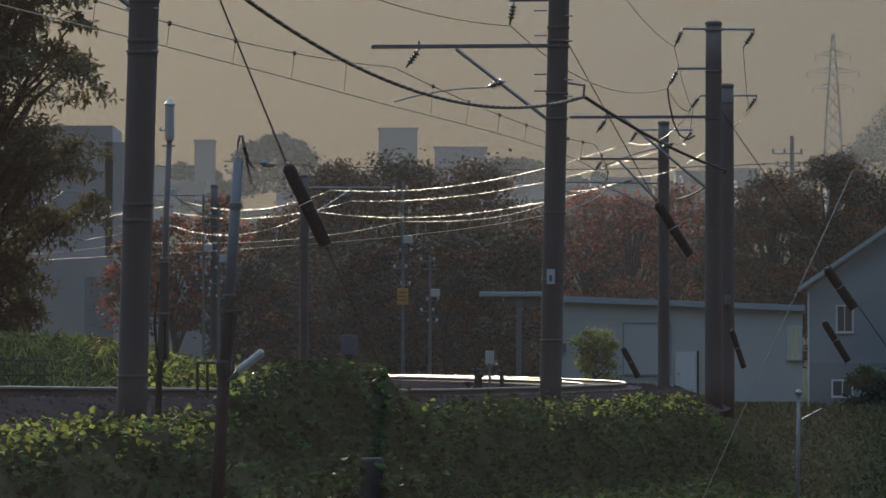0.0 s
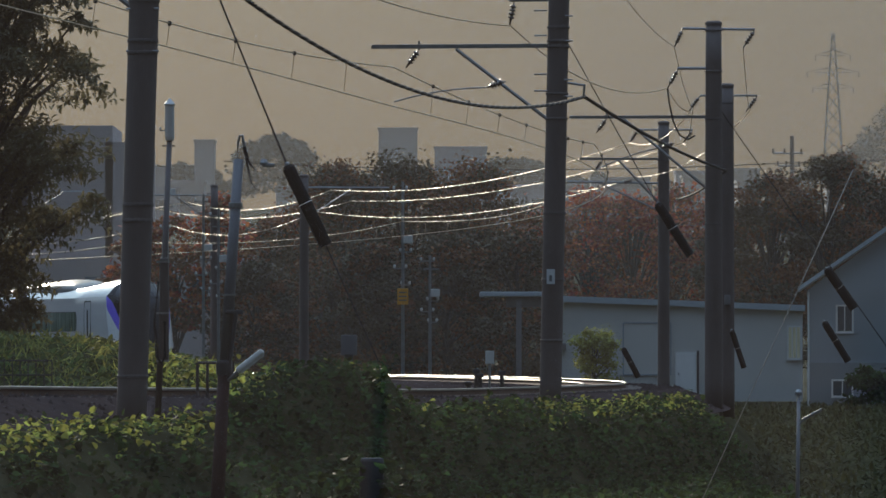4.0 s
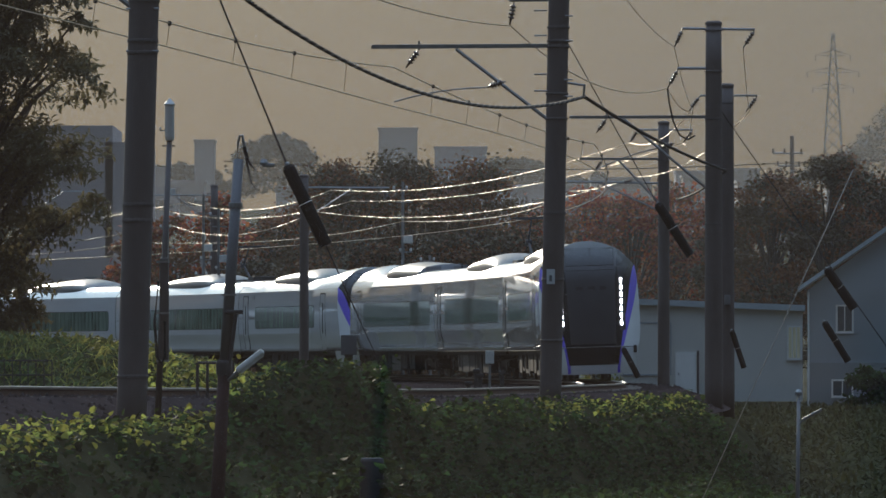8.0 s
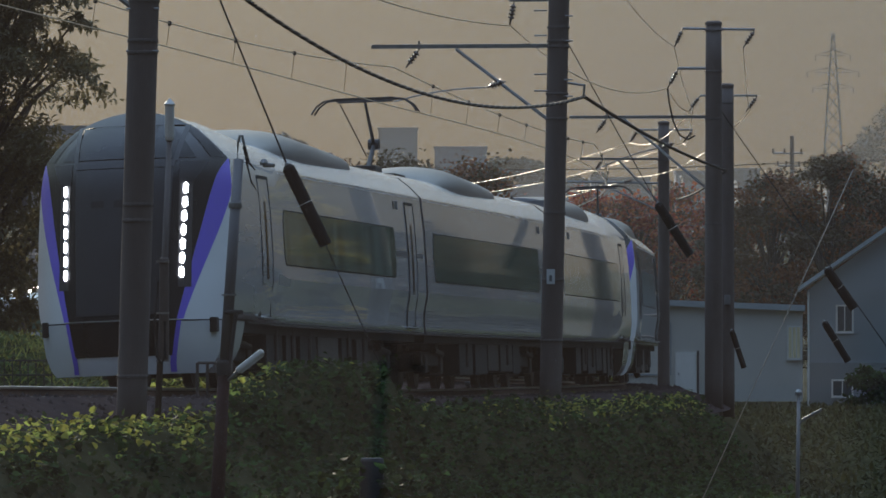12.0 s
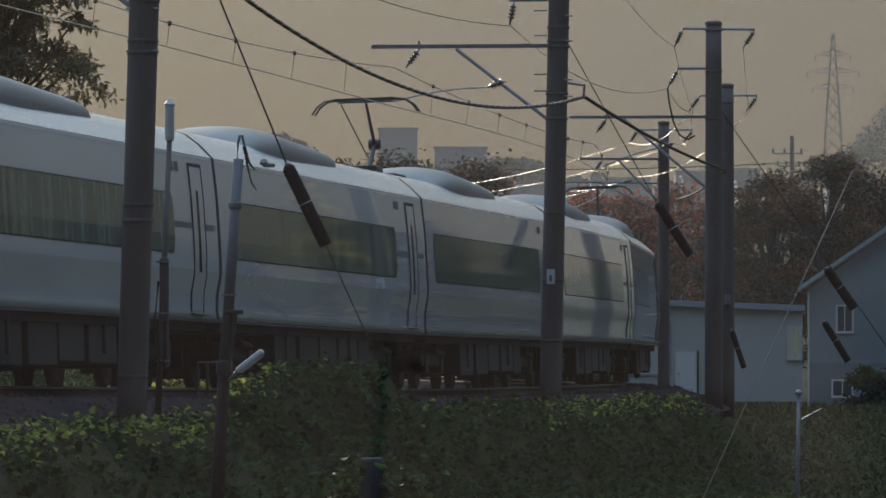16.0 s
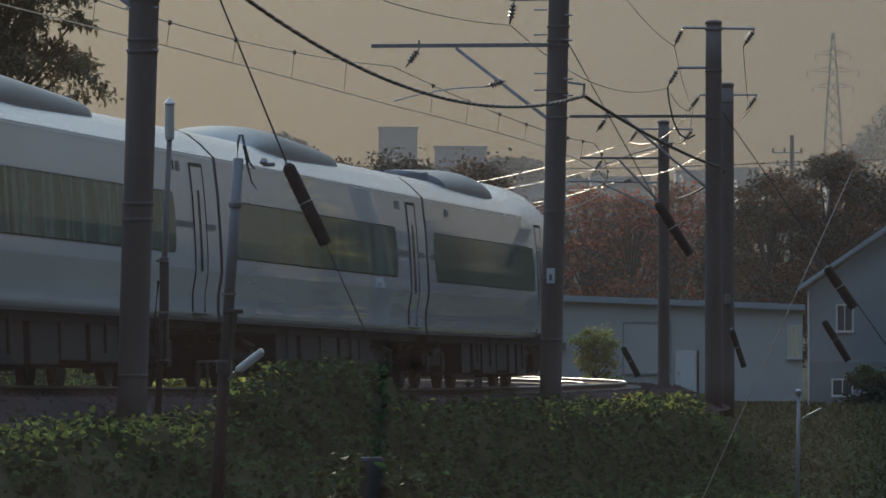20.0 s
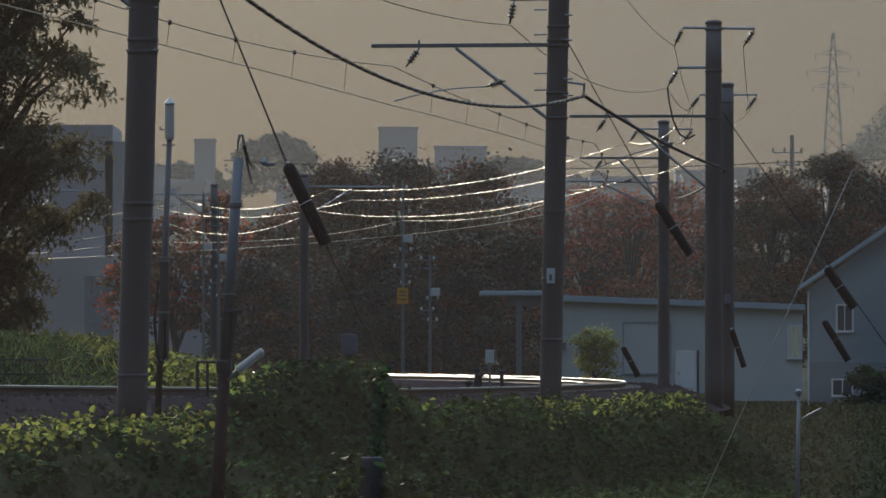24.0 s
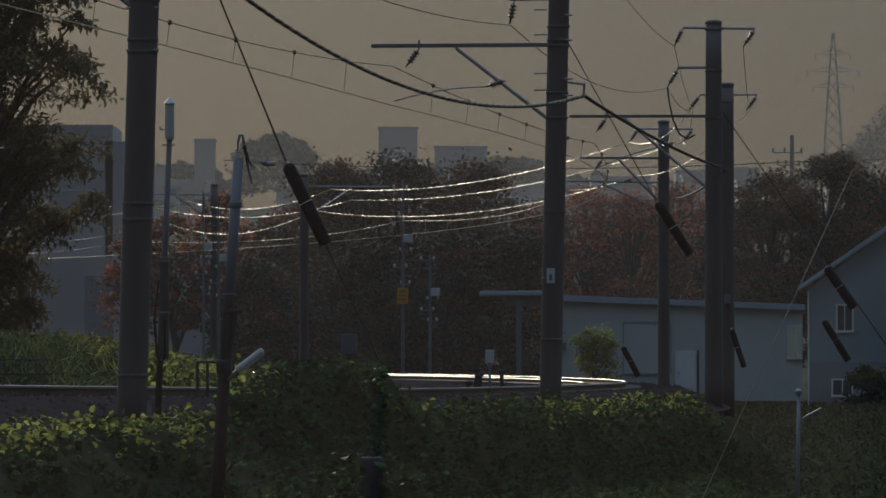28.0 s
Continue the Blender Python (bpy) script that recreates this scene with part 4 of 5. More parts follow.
# ---- plants ----
def leaf_cloud(name, pts, sizes, material, seed, droop=0.5, parent=None, shape="lobed"):
    """Many folded leaves at pts; each leaf is a small bent rhomb of its own."""
    rnd = np.random.RandomState(seed)
    pts = np.asarray(pts, float)
    n = len(pts)
    sizes = np.broadcast_to(np.asarray(sizes, float), (n,)) * rnd.uniform(0.7, 1.3, n)
    az = rnd.uniform(0, 2 * np.pi, n)
    tilt = rnd.normal(0.2, droop, n)
    d = np.stack([np.cos(az) * np.cos(tilt), np.sin(az) * np.cos(tilt), -np.sin(tilt)], 1)
    side = np.stack([-np.sin(az), np.cos(az), rnd.normal(0, 0.35, n)], 1)
    side /= np.linalg.norm(side, axis=1)[:, None]
    up = np.cross(d, side)
    s = sizes[:, None]
    k = 0.5 if shape == "lobed" else 0.2
    # outline: base, two points a side, tip; and the folded midrib
    v = np.empty((n, 7, 3))
    v[:, 0] = pts
    v[:, 1] = pts + d * s * 0.22 + side * s * k * 0.95 + up * s * 0.07
    v[:, 2] = pts + d * s * 0.62 + side * s * k * 0.80 + up * s * 0.08
    v[:, 3] = pts + d * s * 1.0 - up * s * 0.10
    v[:, 4] = pts + d * s * 0.62 - side * s * k * 0.80 + up * s * 0.08
    v[:, 5] = pts + d * s * 0.22 - side * s * k * 0.95 + up * s * 0.07
    v[:, 6] = pts + d * s * 0.5 - up * s * 0.02
    base = np.arange(n)[:, None] * 7
    f = np.concatenate([base + np.array([q, (q + 1) % 6, 6]) for q in range(6)], 0)
    me = bpy.data.meshes.new(name)
    me.vertices.add(n * 7)
    me.vertices.foreach_set("co", v.reshape(-1))
    me.loops.add(len(f) * 3)
    me.loops.foreach_set("vertex_index", f.reshape(-1).astype(np.int32))
    me.polygons.add(len(f))
    me.polygons.foreach_set("loop_start", np.arange(0, len(f) * 3, 3, dtype=np.int32))
    me.update(calc_edges=True)
    me.materials.append(material)
    ob = new(name, me)
    if parent:
        ob.parent = parent
    return ob


def tree(x, y, z, height, spread, material, leaves, leaf, seed, label, crown_from=0.25, clumps=60, material2=None, share2=0.0, flat=1.0, name="tree", bare=0.0, outline=None, tiers=False):
    """Tapered trunk with limbs, and a crown of leaf clumps with gaps between them."""
    rnd = random.Random(seed)
    e = tagged(empty(name, x, y, z), label, "tree")
    trunk = [(0.12 * math.sin(i * 1.3 + seed), 0.1 * math.cos(i * 1.7 + seed), height * 0.86 * i / 7) for i in range(8)]
    r = height * 0.022
    bm = tube(trunk, r * 1.25, 8, r * 0.25)
    tips = []
    for i in range(clumps):
        u = crown_from + (1 - crown_from) * rnd.random() ** 0.9
        a = rnd.uniform(0, 2 * math.pi)
        # a rounded, uneven outline
        w = spread * math.sqrt(max(0.06, 1 - ((u - crown_from) / (1 - crown_from) * 1.6 - 0.6) ** 2)) * rnd.uniform(0.35, 1.0)
        if outline:
            w = float(np.interp(height * u, [p[0] for p in outline], [p[1] for p in outline])) * math.sqrt(rnd.uniform(0.12, 1.0))
        c = Vector((w * math.cos(a), w * math.sin(a) * flat, height * u))
        q = spread * rnd.uniform(0.10, 0.24)
        if tiers:
            # flat sprays that end where the outline ends, with sky between them
            q = rnd.uniform(0.24, 0.52)
            w = max(0.0, float(np.interp(height * u, [p[0] for p in outline], [p[1] for p in outline])) - q * 0.9) * math.sqrt(rnd.uniform(0.05, 1.0))
            c = Vector((w * math.cos(a), w * math.sin(a), height * u))
        tips.append((c, q))
        if i % 2 == 0 or bare:
            k = min(6, max(1, int(u * 5)))
            p0 = Vector(trunk[k])
            mid = p0.lerp(c, 0.55) + Vector((0, 0, height * 0.03))
            tube([p0, mid, c], r * 0.38, 5, r * 0.06, bm=bm)
    part("trunk", bm, M_BARK, e)
    rs = np.random.RandomState(seed)
    per = max(4, leaves // clumps)
    pts, pts2 = [], []
    for c, q in tips:
        g = rs.normal(0, 0.55, (per, 3)) * q * np.array([1.25, 1.25, 0.8]) * (1.6 if bare else 1.15)
        if tiers:
            g = rs.normal(0, 1, (per, 3))
            g *= (rs.rand(per, 1) ** 0.45) / np.linalg.norm(g, axis=1)[:, None]
            g *= q * np.array([1.35, 1.35, 0.55])
            g[:, 2] -= 0.35 * (g[:, 0] ** 2 + g[:, 1] ** 2) / q
        (pts2 if material2 and rs.rand() < share2 else pts).append(np.array(c) + g)
    if pts:
        leaf_cloud("crown", np.concatenate(pts), leaf, material, seed, 0.7, e, shape="blade" if tiers else "lobed")
    if pts2:
        leaf_cloud("crown", np.concatenate(pts2), leaf, material2, seed + 1, 0.7, e)
    return e


def hedge_z(x, y):
    """Height of the vine cover over the near shoulder of the bank."""
    d, s = near_line(x, y)
    g = ground_z(x, y)
    lump = 0.26 * noise.noise((x * 0.9, y * 0.4, 7)) + 0.32 * noise.noise((x * 2.0, y * 0.8, 2)) + 0.09 * noise.noise((x * 5, y * 2, 5))
    lift = 0.17 + 0.8 * lump - 0.20 * (1 - smooth(-3.1, -2.6, x)) * (1 - smooth(5.5, 8.0, d))
    # the tall mound over the old fence
    m = math.exp(-(abs((x + 1.66) / 1.02) ** 4)) * smooth(2.95, 3.3, d) * (1 - smooth(5.0, 6.4, d))
    lift += 0.62 * m * (1 + 0.3 * noise.noise((x * 1.7, y, 11)))
    return g + lift * smooth(2.7, 3.5, d), d


def ground_line(y):
    """The lowest height at y that can be seen over the near edge."""
    return 0.41 - 0.0188 * y


def build_vines():
    xs = np.arange(-9.5, 9.6, 0.16)
    ys = np.arange(56, 160, 0.5)
    verts, idx, faces = [], {}, []
    rnd = np.random.RandomState(5)
    leaves, yellow = [], []
    for j, y in enumerate(ys):
        for i, x in enumerate(xs):
            if abs(x) > y * 0.066 + 0.6 or ground_line(y) > ground_z(x, y) + 1.2:
                continue
            z, d = hedge_z(x, y)
            if d < 2.9 or d > 26:
                continue
            idx[(i, j)] = len(verts)
            verts.append((x, y, z - 0.07))
            # more leaves where the cover drops steeply
            drop = max(0.0, z - hedge_z(x, y - 0.5)[0])
            fall = max(0.0, z - hedge_z(x + 0.16, y)[0])
            n = (10 if y < 125 else 5) + int((drop + fall) / 0.025)
            for _ in range(n):
                px, py = x + rnd.uniform(-.1, .1), y + rnd.uniform(-.5, .0)
                pz = z - max(drop, fall) * rnd.rand() + rnd.normal(0.0, 0.06)
                # clumps stand out over dark hollows
                c = noise.noise((px * 2.3, py * 0.6, pz * 3.2)) + 0.5 * noise.noise((px * 5.0, py * 1.2, pz * 6.0))
                if c < -0.32 and rnd.rand() < 0.45:
                    continue
                px, pz = px + 0.20 * c, pz + 0.14 * c
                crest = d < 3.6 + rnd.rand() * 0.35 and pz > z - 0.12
                # crest leaves take the bright yellow tone that stands in for sun
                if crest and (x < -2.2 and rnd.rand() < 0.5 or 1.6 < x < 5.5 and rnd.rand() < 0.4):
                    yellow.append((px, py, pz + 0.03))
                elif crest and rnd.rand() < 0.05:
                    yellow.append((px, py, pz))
                else:
                    leaves.append((px, py, pz))
    # trailing leaves about the old concrete post
    for _ in range(260):
        px = rnd.normal(-0.62, 0.32)
        if abs(px + 0.64) > 0.07:
            leaves.append((px, 63.2 + rnd.uniform(0, 0.3), rnd.uniform(-0.95, -0.36)))
    for (i, j), a in idx.items():
        q = [idx.get(k) for k in ((i + 1, j), (i + 1, j + 1), (i, j + 1))]
        if None not in q:
            faces.append((a, *q))
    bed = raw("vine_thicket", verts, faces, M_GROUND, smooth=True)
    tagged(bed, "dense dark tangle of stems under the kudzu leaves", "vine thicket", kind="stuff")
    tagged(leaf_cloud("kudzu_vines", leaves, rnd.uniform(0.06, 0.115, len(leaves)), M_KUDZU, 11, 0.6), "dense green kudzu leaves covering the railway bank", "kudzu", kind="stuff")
    tagged(leaf_cloud("yellow_vines", yellow, 0.085, M_KUDZU_Y, 12, 0.55), "yellow vine leaves, coloured to look backlit, along the bank's crest", "vines", kind="stuff")


def build_grass():
    rnd = np.random.RandomState(8)
    pts, low = [], []
    for k in range(34000):
        y = rnd.uniform(100, 145) if k % 3 else rnd.uniform(100, 200)
        x = rnd.uniform(-0.07 * y, -0.01 * y)
        d, s = near_line(x, y)
        if d > -3.0:
            continue
        z = ground_z(x, y)
        (pts if rnd.rand() < 0.2 + 0.5 * smooth(-0.2, 0.4, noise.noise((x * 0.8, y * 0.4, 9))) else low).append((x, y, z))
    # a patch of brighter-coloured leaves imitates sun on the inner bank
    glow = []
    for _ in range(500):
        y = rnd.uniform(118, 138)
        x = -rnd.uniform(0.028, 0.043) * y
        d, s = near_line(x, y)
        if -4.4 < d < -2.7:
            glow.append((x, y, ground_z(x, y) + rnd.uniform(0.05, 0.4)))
    tagged(leaf_cloud("bank_vines", glow, 0.14, M_KUDZU_Y, 24, 0.5), "yellow-green vine leaves, coloured to look sunlit, on the inner bank", "vines", kind="stuff")
    # upright blades in tufts
    verts, faces = [], []
    for x, y, z in pts:
        h = rnd.uniform(0.06, 0.22) * (1.5 if noise.noise((x * 1.1, y * 0.5, 4)) > 0.15 else 0.8)
        a = rnd.uniform(0, 6.28)
        w = 0.014
        lx, ly = rnd.normal(0, 0.12, 2)
        k = len(verts)
        verts += [(x - w * math.cos(a), y - w * math.sin(a), z), (x + w * math.cos(a), y + w * math.sin(a), z), (x + lx * .5 + w * .6, y + ly * .5, z + h * .7), (x + lx, y + ly, z + h)]
        faces += [(k, k + 1, k + 2), (k, k + 2, k + 3)]
    tagged(raw("tall_grass", verts, faces, M_GRASS), "tall sunlit grass on the bank inside the curve", "grass", kind="stuff")
    tagged(leaf_cloud("bank_weeds", [(x, y, z + rnd.uniform(0, 0.15)) for x, y, z in low], 0.11, M_WEED, 21, 0.5), "low green weeds on the bank inside the curve", "weeds", kind="stuff")


# ---- roadside things ----
def build_meadow():
    rnd = np.random.RandomState(14)
    pts = []
    for _ in range(16000):
        y = rnd.uniform(150, 344)
        x = rnd.uniform(0.028, 0.07) * y
        if near_line(x, y)[0] < 4:
            continue
        pts.append((x, y, ground_z(x, y) + rnd.uniform(0, 0.12)))
    tagged(leaf_cloud("meadow_grass", pts, 0.27, M_GRASS_DRY, 23, 0.9, shape="blade"), "rough brownish meadow grass before the house", "grass", kind="stuff")
    tree(21.5, 300, -1.3, 2.2, 1.8, M_KUDZU, 3000, 0.2, 105, "low dark green bush at the meadow's edge", 0.02, 40, name="shrub")
    tree(19.5, 322, -1.3, 1.6, 1.3, M_KUDZU, 1800, 0.2, 106, "low dark green bush at the meadow's edge", 0.02, 30, name="shrub")


def build_poles():
    # thin conduit pole beside the first mast
    e = tagged(empty("conduit_pole", -3.61, 89, -0.4), "slender grey steel pole with a pale tube head and cable conduit", "pole")
    top = Vector((0.17, 0, 4.1))
    part("shaft", tube([(0, 0, 0), top * 0.9], 0.045, 10, 0.035), M_DARKPOLE, e, smooth=True)
    part("tube_head", lathe([(0.05, 3.68), (0.06, 3.72), (0.058, 4.12), (0.075, 4.14), (0.0, 4.22)], 12, (0.155, 0, 0)), M_WHITECAP, e, "off-white tube with a pointed cap")
    part("conduit", boxm((0.09, -0.03, 1.55), (0.12, 0.10, 1.30), 0.03), M_DARKPOLE, e)
    part("cable", tube([(0.02, -0.08, 1.9), (-0.03, -0.09, 1.4), (0.0, -0.1, 0.95), (0.06, -0.1, 0.86), (0.10, -0.1, 0.95), (0.10, -0.1, 1.4)], 0.018, 8), M_CABLE, e)
    for h in (0.9, 1.5, 2.15):
        part("strap", boxm((0.07, -0.03, h), (0.16, 0.13, 0.025)), M_STEEL, e)
    # leaning lamp pole in front of the bank
    e = tagged(empty("lamp_pole", -1.86, 57, -1.35), "leaning lamp pole, aluminium above and rusty brown below", "lamp pole", "lamp poles")
    part("lower_post", tube([(0, 0, 0), (0.09, 0, 1.75)], 0.062, 14, 0.05), M_BROWN, e, smooth=True)
    part("upper_post", tube([(0.09, 0, 1.7), (0.205, 0, 3.45)], 0.047, 12, 0.041), M_ALU, e, smooth=True)
    part("collar", lathe([(0.06, 1.70), (0.066, 1.72), (0.066, 1.80), (0.06, 1.82)], 14, (0.09, 0, 0)), M_DARKSTEEL, e)
    part("strut", tube([(0.185, -0.05, 2.2), (0.12, -0.03, 1.68)], 0.018, 8), M_DARKSTEEL, e)
    part("strut_clamp", boxm((0.17, -0.04, 2.21), (0.15, 0.06, 0.035), 0.008), M_DARKSTEEL, e)
    part("lamp_arm", tube([(0.12, -0.02, 1.66), (0.17, -0.04, 1.70), (0.22, -0.05, 1.75)], 0.018, 8), M_STEEL, e)
    lamp = part("lamp_head", boxm((0, 0, 0), (0.27, 0.11, 0.055), 0.022, Euler((0, radians(-38), 0)).to_matrix().to_3x3()), M_WHITECAP, e, "slim tilted lamp head")
    lamp.location = (0.30, -0.05, 1.815)
    part("lamp_lens", boxm((0.018, 0, -0.026), (0.23, 0.09, 0.012), 0.004, Euler((0, radians(-38), 0)).to_matrix().to_3x3()), M_WHITECAP, lamp)
    part("hook", tube([(0.195, 0, 3.4), (0.20, 0, 3.58), (0.215, 0, 3.64), (0.235, 0, 3.64), (0.25, 0, 3.57), (0.27, 0, 3.46)], 0.011, 8), M_STEEL, e)
    part("cable_tail", tube([(0.25, 0, 3.55), (0.29, 0, 3.42), (0.34, 0, 3.36)], 0.016, 8, 0.004), M_CABLE, e)
    part("cable_tail", tube([(0.255, 0, 3.52), (0.28, 0, 3.38), (0.31, 0, 3.26), (0.35, 0, 3.20)], 0.010, 8, 0.004), M_CABLE, e)
    part("terminal", boxm((0.45, 0, 3.40), (0.10, 0.05, 0.035), 0.012), M_STEEL, e)
    part("terminal_cap", lathe([(0.03, 0), (0.035, 0.02), (0.02, 0.05)], 8, (0.41, 0, 3.40)), M_STEEL, e)
    part("rung", boxm((0.13, -0.04, 2.35), (0.12, 0.02, 0.015)), M_STEEL, e)
    part("band", lathe([(0.052, 3.05), (0.055, 3.06), (0.055, 3.09), (0.052, 3.10)], 12, (0.18, 0, 0)), M_STEEL, e)
    # the small lamp pole lower down
    e = tagged(empty("lamp_pole", 4.27, 85, -1.9), "thin grey lamp pole with a slim tilted lamp head", "lamp pole", "lamp poles")
    part("post", tube([(0, 0, 0), (0.02, 0, 2.0)], 0.026, 10, 0.022), M_GREY, e, smooth=True)
    part("lamp_arm", tube([(0.02, 0, 1.62), (0.08, -0.02, 1.69)], 0.012, 6), M_STEEL, e)
    part("lamp_head", boxm((0.18, -0.03, 1.745), (0.27, 0.1, 0.035), 0.014, Euler((0, radians(-28), 0)).to_matrix().to_3x3()), M_GREY, e)
    part("cap", lathe([(0.045, 1.98), (0.045, 2.02), (0.02, 2.05)], 8, (0.02, 0, 0)), M_STEEL, e)


def build_guys():
    sleeve((-1.77, 80, 2.71), (-1.33, 80, 1.80), 0.075, (-2.60, 80, 4.75), (-0.73, 80, 0.48))
    sleeve((4.56, 150, 3.91), (5.27, 150, 2.80), 0.10, (2.65, 150, 7.34), None)
    sleeve((7.62, 140, 2.38), (8.17, 140, 1.58), 0.09)
    sleeve((8.11, 150, 1.39), (8.63, 150, 0.54), 0.075)
    sleeve((7.17, 175, 1.34), (7.48, 175, 0.40), 0.07)
    sleeve((4.85, 190, 0.94), (5.27, 190, 0.15), 0.08)
    wire("stay_wire", [(3.494, 60, 2.10), (1.846, 60, -1.5)], 0.0045, M_STAY, "bright steel stay wire slanting down to the bank", category="guy wire", group="guy wires")
    wire("stay_wire", [line(-49, 3.0, 6.9), (11.6, 176, 0.2)], 0.012, M_CABLE, "dark stay wire from a mast", category="guy wire", group="guy wires")


def fence():
    e = tagged(empty("mesh_fence", -6.9, 107, 0.3), "low rusty steel fence on the grassy bank", "fence")
    for i in range(9):
        part("post", tube([(i * 0.12, 0, -0.3), (i * 0.12, 0, 0.22)], 0.010, 6), M_FENCE, e)
    for h in (0.0, 0.22):
        part("rail_bar", tube([(0, 0, h), (0.96, 0, h)], 0.014, 6), M_FENCE, e)
    e = tagged(empty("old_gate", -3.45, 99, -0.5), "dark steel gate frame grown over by vines", "gate")
    for x in (0, 0.14, 0.5):
        part("post", tube([(x, 0, 0), (x, 0, 0.98)], 0.022, 8), M_FENCE, e)
    part("top_rail", tube([(0, 0, 0.98), (0.5, 0, 0.98)], 0.02, 8), M_FENCE, e)
    e = tagged(empty("concrete_post", -0.585, 63.5, ground_z(-0.585, 63.5) - 0.2), "stained concrete post showing through the vines", "post")
    h = 0.2 - 0.40 - ground_z(-0.585, 63.5)
    part("shaft", boxm((-0.06, 0, h / 2), (0.22, 0.15, h), 0.03), M_CONC, e)


# ---- buildings ----
def window(parent, x, z, w, h, y=0.0, bars=1, pane=None):
    f = part("window", boxm((x, y - 0.02, z), (w + 0.12, 0.08, h + 0.12), 0.01), M_WINFRAME, parent)
    for i in range(bars + 1):
        part("pane", boxm((x - w / 2 + w * (i + 0.5) / (bars + 1), y - 0.055, z), (w / (bars + 1) - 0.05, 0.02, h - 0.04)), pane or M_PANE, f)
    part("sill", boxm((x, y - 0.06, z - h / 2 - 0.07), (w + 0.2, 0.1, 0.04)), M_WINFRAME, f)
    return f


def build_buildings():
    # long flat prefab workshop with a canopy
    e = tagged(empty("workshop", 0, 335, -1.2), "long pale flat-roofed workshop with a white door and canopy", "building")
    def sloped(x0, x1, y0, y1, z0, za, zb):
        bm = bmesh.new()
        v = [bm.verts.new(p) for p in ((x0, y0, z0 if z0 < 2 else z0), (x1, y0, z0 if z0 < 2 else z0 - za + zb), (x1, y1, z0 if z0 < 2 else z0 - za + zb), (x0, y1, z0),
                                       (x0, y0, za), (x1, y0, zb), (x1, y1, zb), (x0, y1, za))]
        for f in ((0, 1, 2, 3), (4, 5, 6, 7), (0, 1, 5, 4), (1, 2, 6, 5), (2, 3, 7, 6), (3, 0, 4, 7)):
            bm.faces.new([v[i] for i in f])
        return bm
    part("wall", sloped(5.3, 17.1, 0, 3.0, 0.0, 4.75, 4.30), M_WALL_W, e)
    part("roof", sloped(5.0, 17.2, -0.25, 3.2, 4.76, 5.04, 4.58), M_ROOFMETAL, e)
    for i in range(12):
        part("cladding_rib", boxm((5.8 + i * 1.0, -0.015, 2.1), (0.05, 0.03, 4.2)), M_WALL_W, e)
    d = part("door", boxm((11.55, -0.03, 1.36), (1.0, 0.06, 1.95), 0.01), M_DOORWHITE, e, "plain white door")
    part("door_frame", boxm((12.12, -0.03, 1.4), (0.1, 0.08, 2.05)), M_DARKSTEEL, d)
    part("door_handle", boxm((11.2, -0.08, 1.3), (0.06, 0.06, 0.12)), M_STEEL, d)
    s = part("shutter", boxm((9.7, -0.02, 2.5), (2.2, 0.05, 2.4)), M_WALL_W, e, "flat pale shutter panel")
    for x, z, w, h in ((8.57, 2.5, 0.06, 2.5), (10.83, 2.5, 0.06, 2.5), (9.7, 3.73, 2.2, 0.06), (9.7, 1.27, 2.2, 0.06)):
        part("shutter_frame", boxm((x, -0.05, z), (w, 0.05, h)), M_WALL_B, s)
    w = window(e, 16.7, 2.8, 0.6, 1.5, 0, 2, M_CURTAIN)
    part("vent_box", boxm((5.7, -0.15, 2.6), (0.3, 0.3, 0.35), 0.03), M_GREY, e)
    part("canopy", boxm((3.4, 1.0, 5.1), (3.3, 4.0, 0.22), 0.03), M_ROOFMETAL, e)
    part("canopy_beam", boxm((3.9, -0.6, 4.72), (1.8, 0.2, 0.5)), M_GREY, e)
    for x in (3.6,):
        part("canopy_post", boxm((x, -0.8, 2.4), (0.26, 0.26, 4.9)), M_GREY, e)
    # two-storey house with blue siding
    e = tagged(empty("house", 17.85, 345, -1.6, 0, 0, -4), "two-storey blue-grey sided house with a gabled roof", "house")
    part("wall", boxm((4.5, 1.5, 2.9), (9.0, 3, 5.8)), M_WALL_B, e)
    part("base_wall", boxm((4.5, 1.49, 1.1), (9.06, 3.06, 2.3)), M_WALL_D, e)
    bm = bmesh.new()
    prof = [(-0.45, 5.75), (4.5, 9.1), (9.45, 5.75), (9.45, 5.95), (4.5, 9.35), (-0.45, 5.95)]
    a = [bm.verts.new((x, -0.5, z)) for x, z in prof]
    b = [bm.verts.new((x, 3.3, z)) for x, z in prof]
    for i in range(6):
        bm.faces.new((a[i], a[(i + 1) % 6], b[(i + 1) % 6], b[i]))
    bm.faces.new((a[0], a[1], a[4], a[5]))
    bm.faces.new((a[1], a[2], a[3], a[4]))
    bm.faces.new((b[0], b[1], b[4], b[5]))
    bm.faces.new((b[1], b[2], b[3], b[4]))
    part("roof", bm, M_ROOFMETAL, e)
    bm = bmesh.new()
    g = [bm.verts.new(v) for v in ((0, 0.0, 5.8), (9, 0.0, 5.8), (4.5, 0.0, 9.05))]
    bm.faces.new(g)
    part("gable", bm, M_WALL_B, e)
    for i in range(16):
        part("siding_lap", boxm((4.5, -0.012, 2.45 + i * 0.21), (9.0, 0.02, 0.015)), M_WALL_B, e)
    window(e, 1.82, 4.4, 0.75, 1.25)
    window(e, 1.7, 1.0, 0.95, 0.75)
    window(e, 5.6, 4.4, 0.9, 1.25)
    part("downpipe", tube([(0.05, -0.06, 0), (0.05, -0.06, 5.7)], 0.05, 8), M_WINFRAME, e)
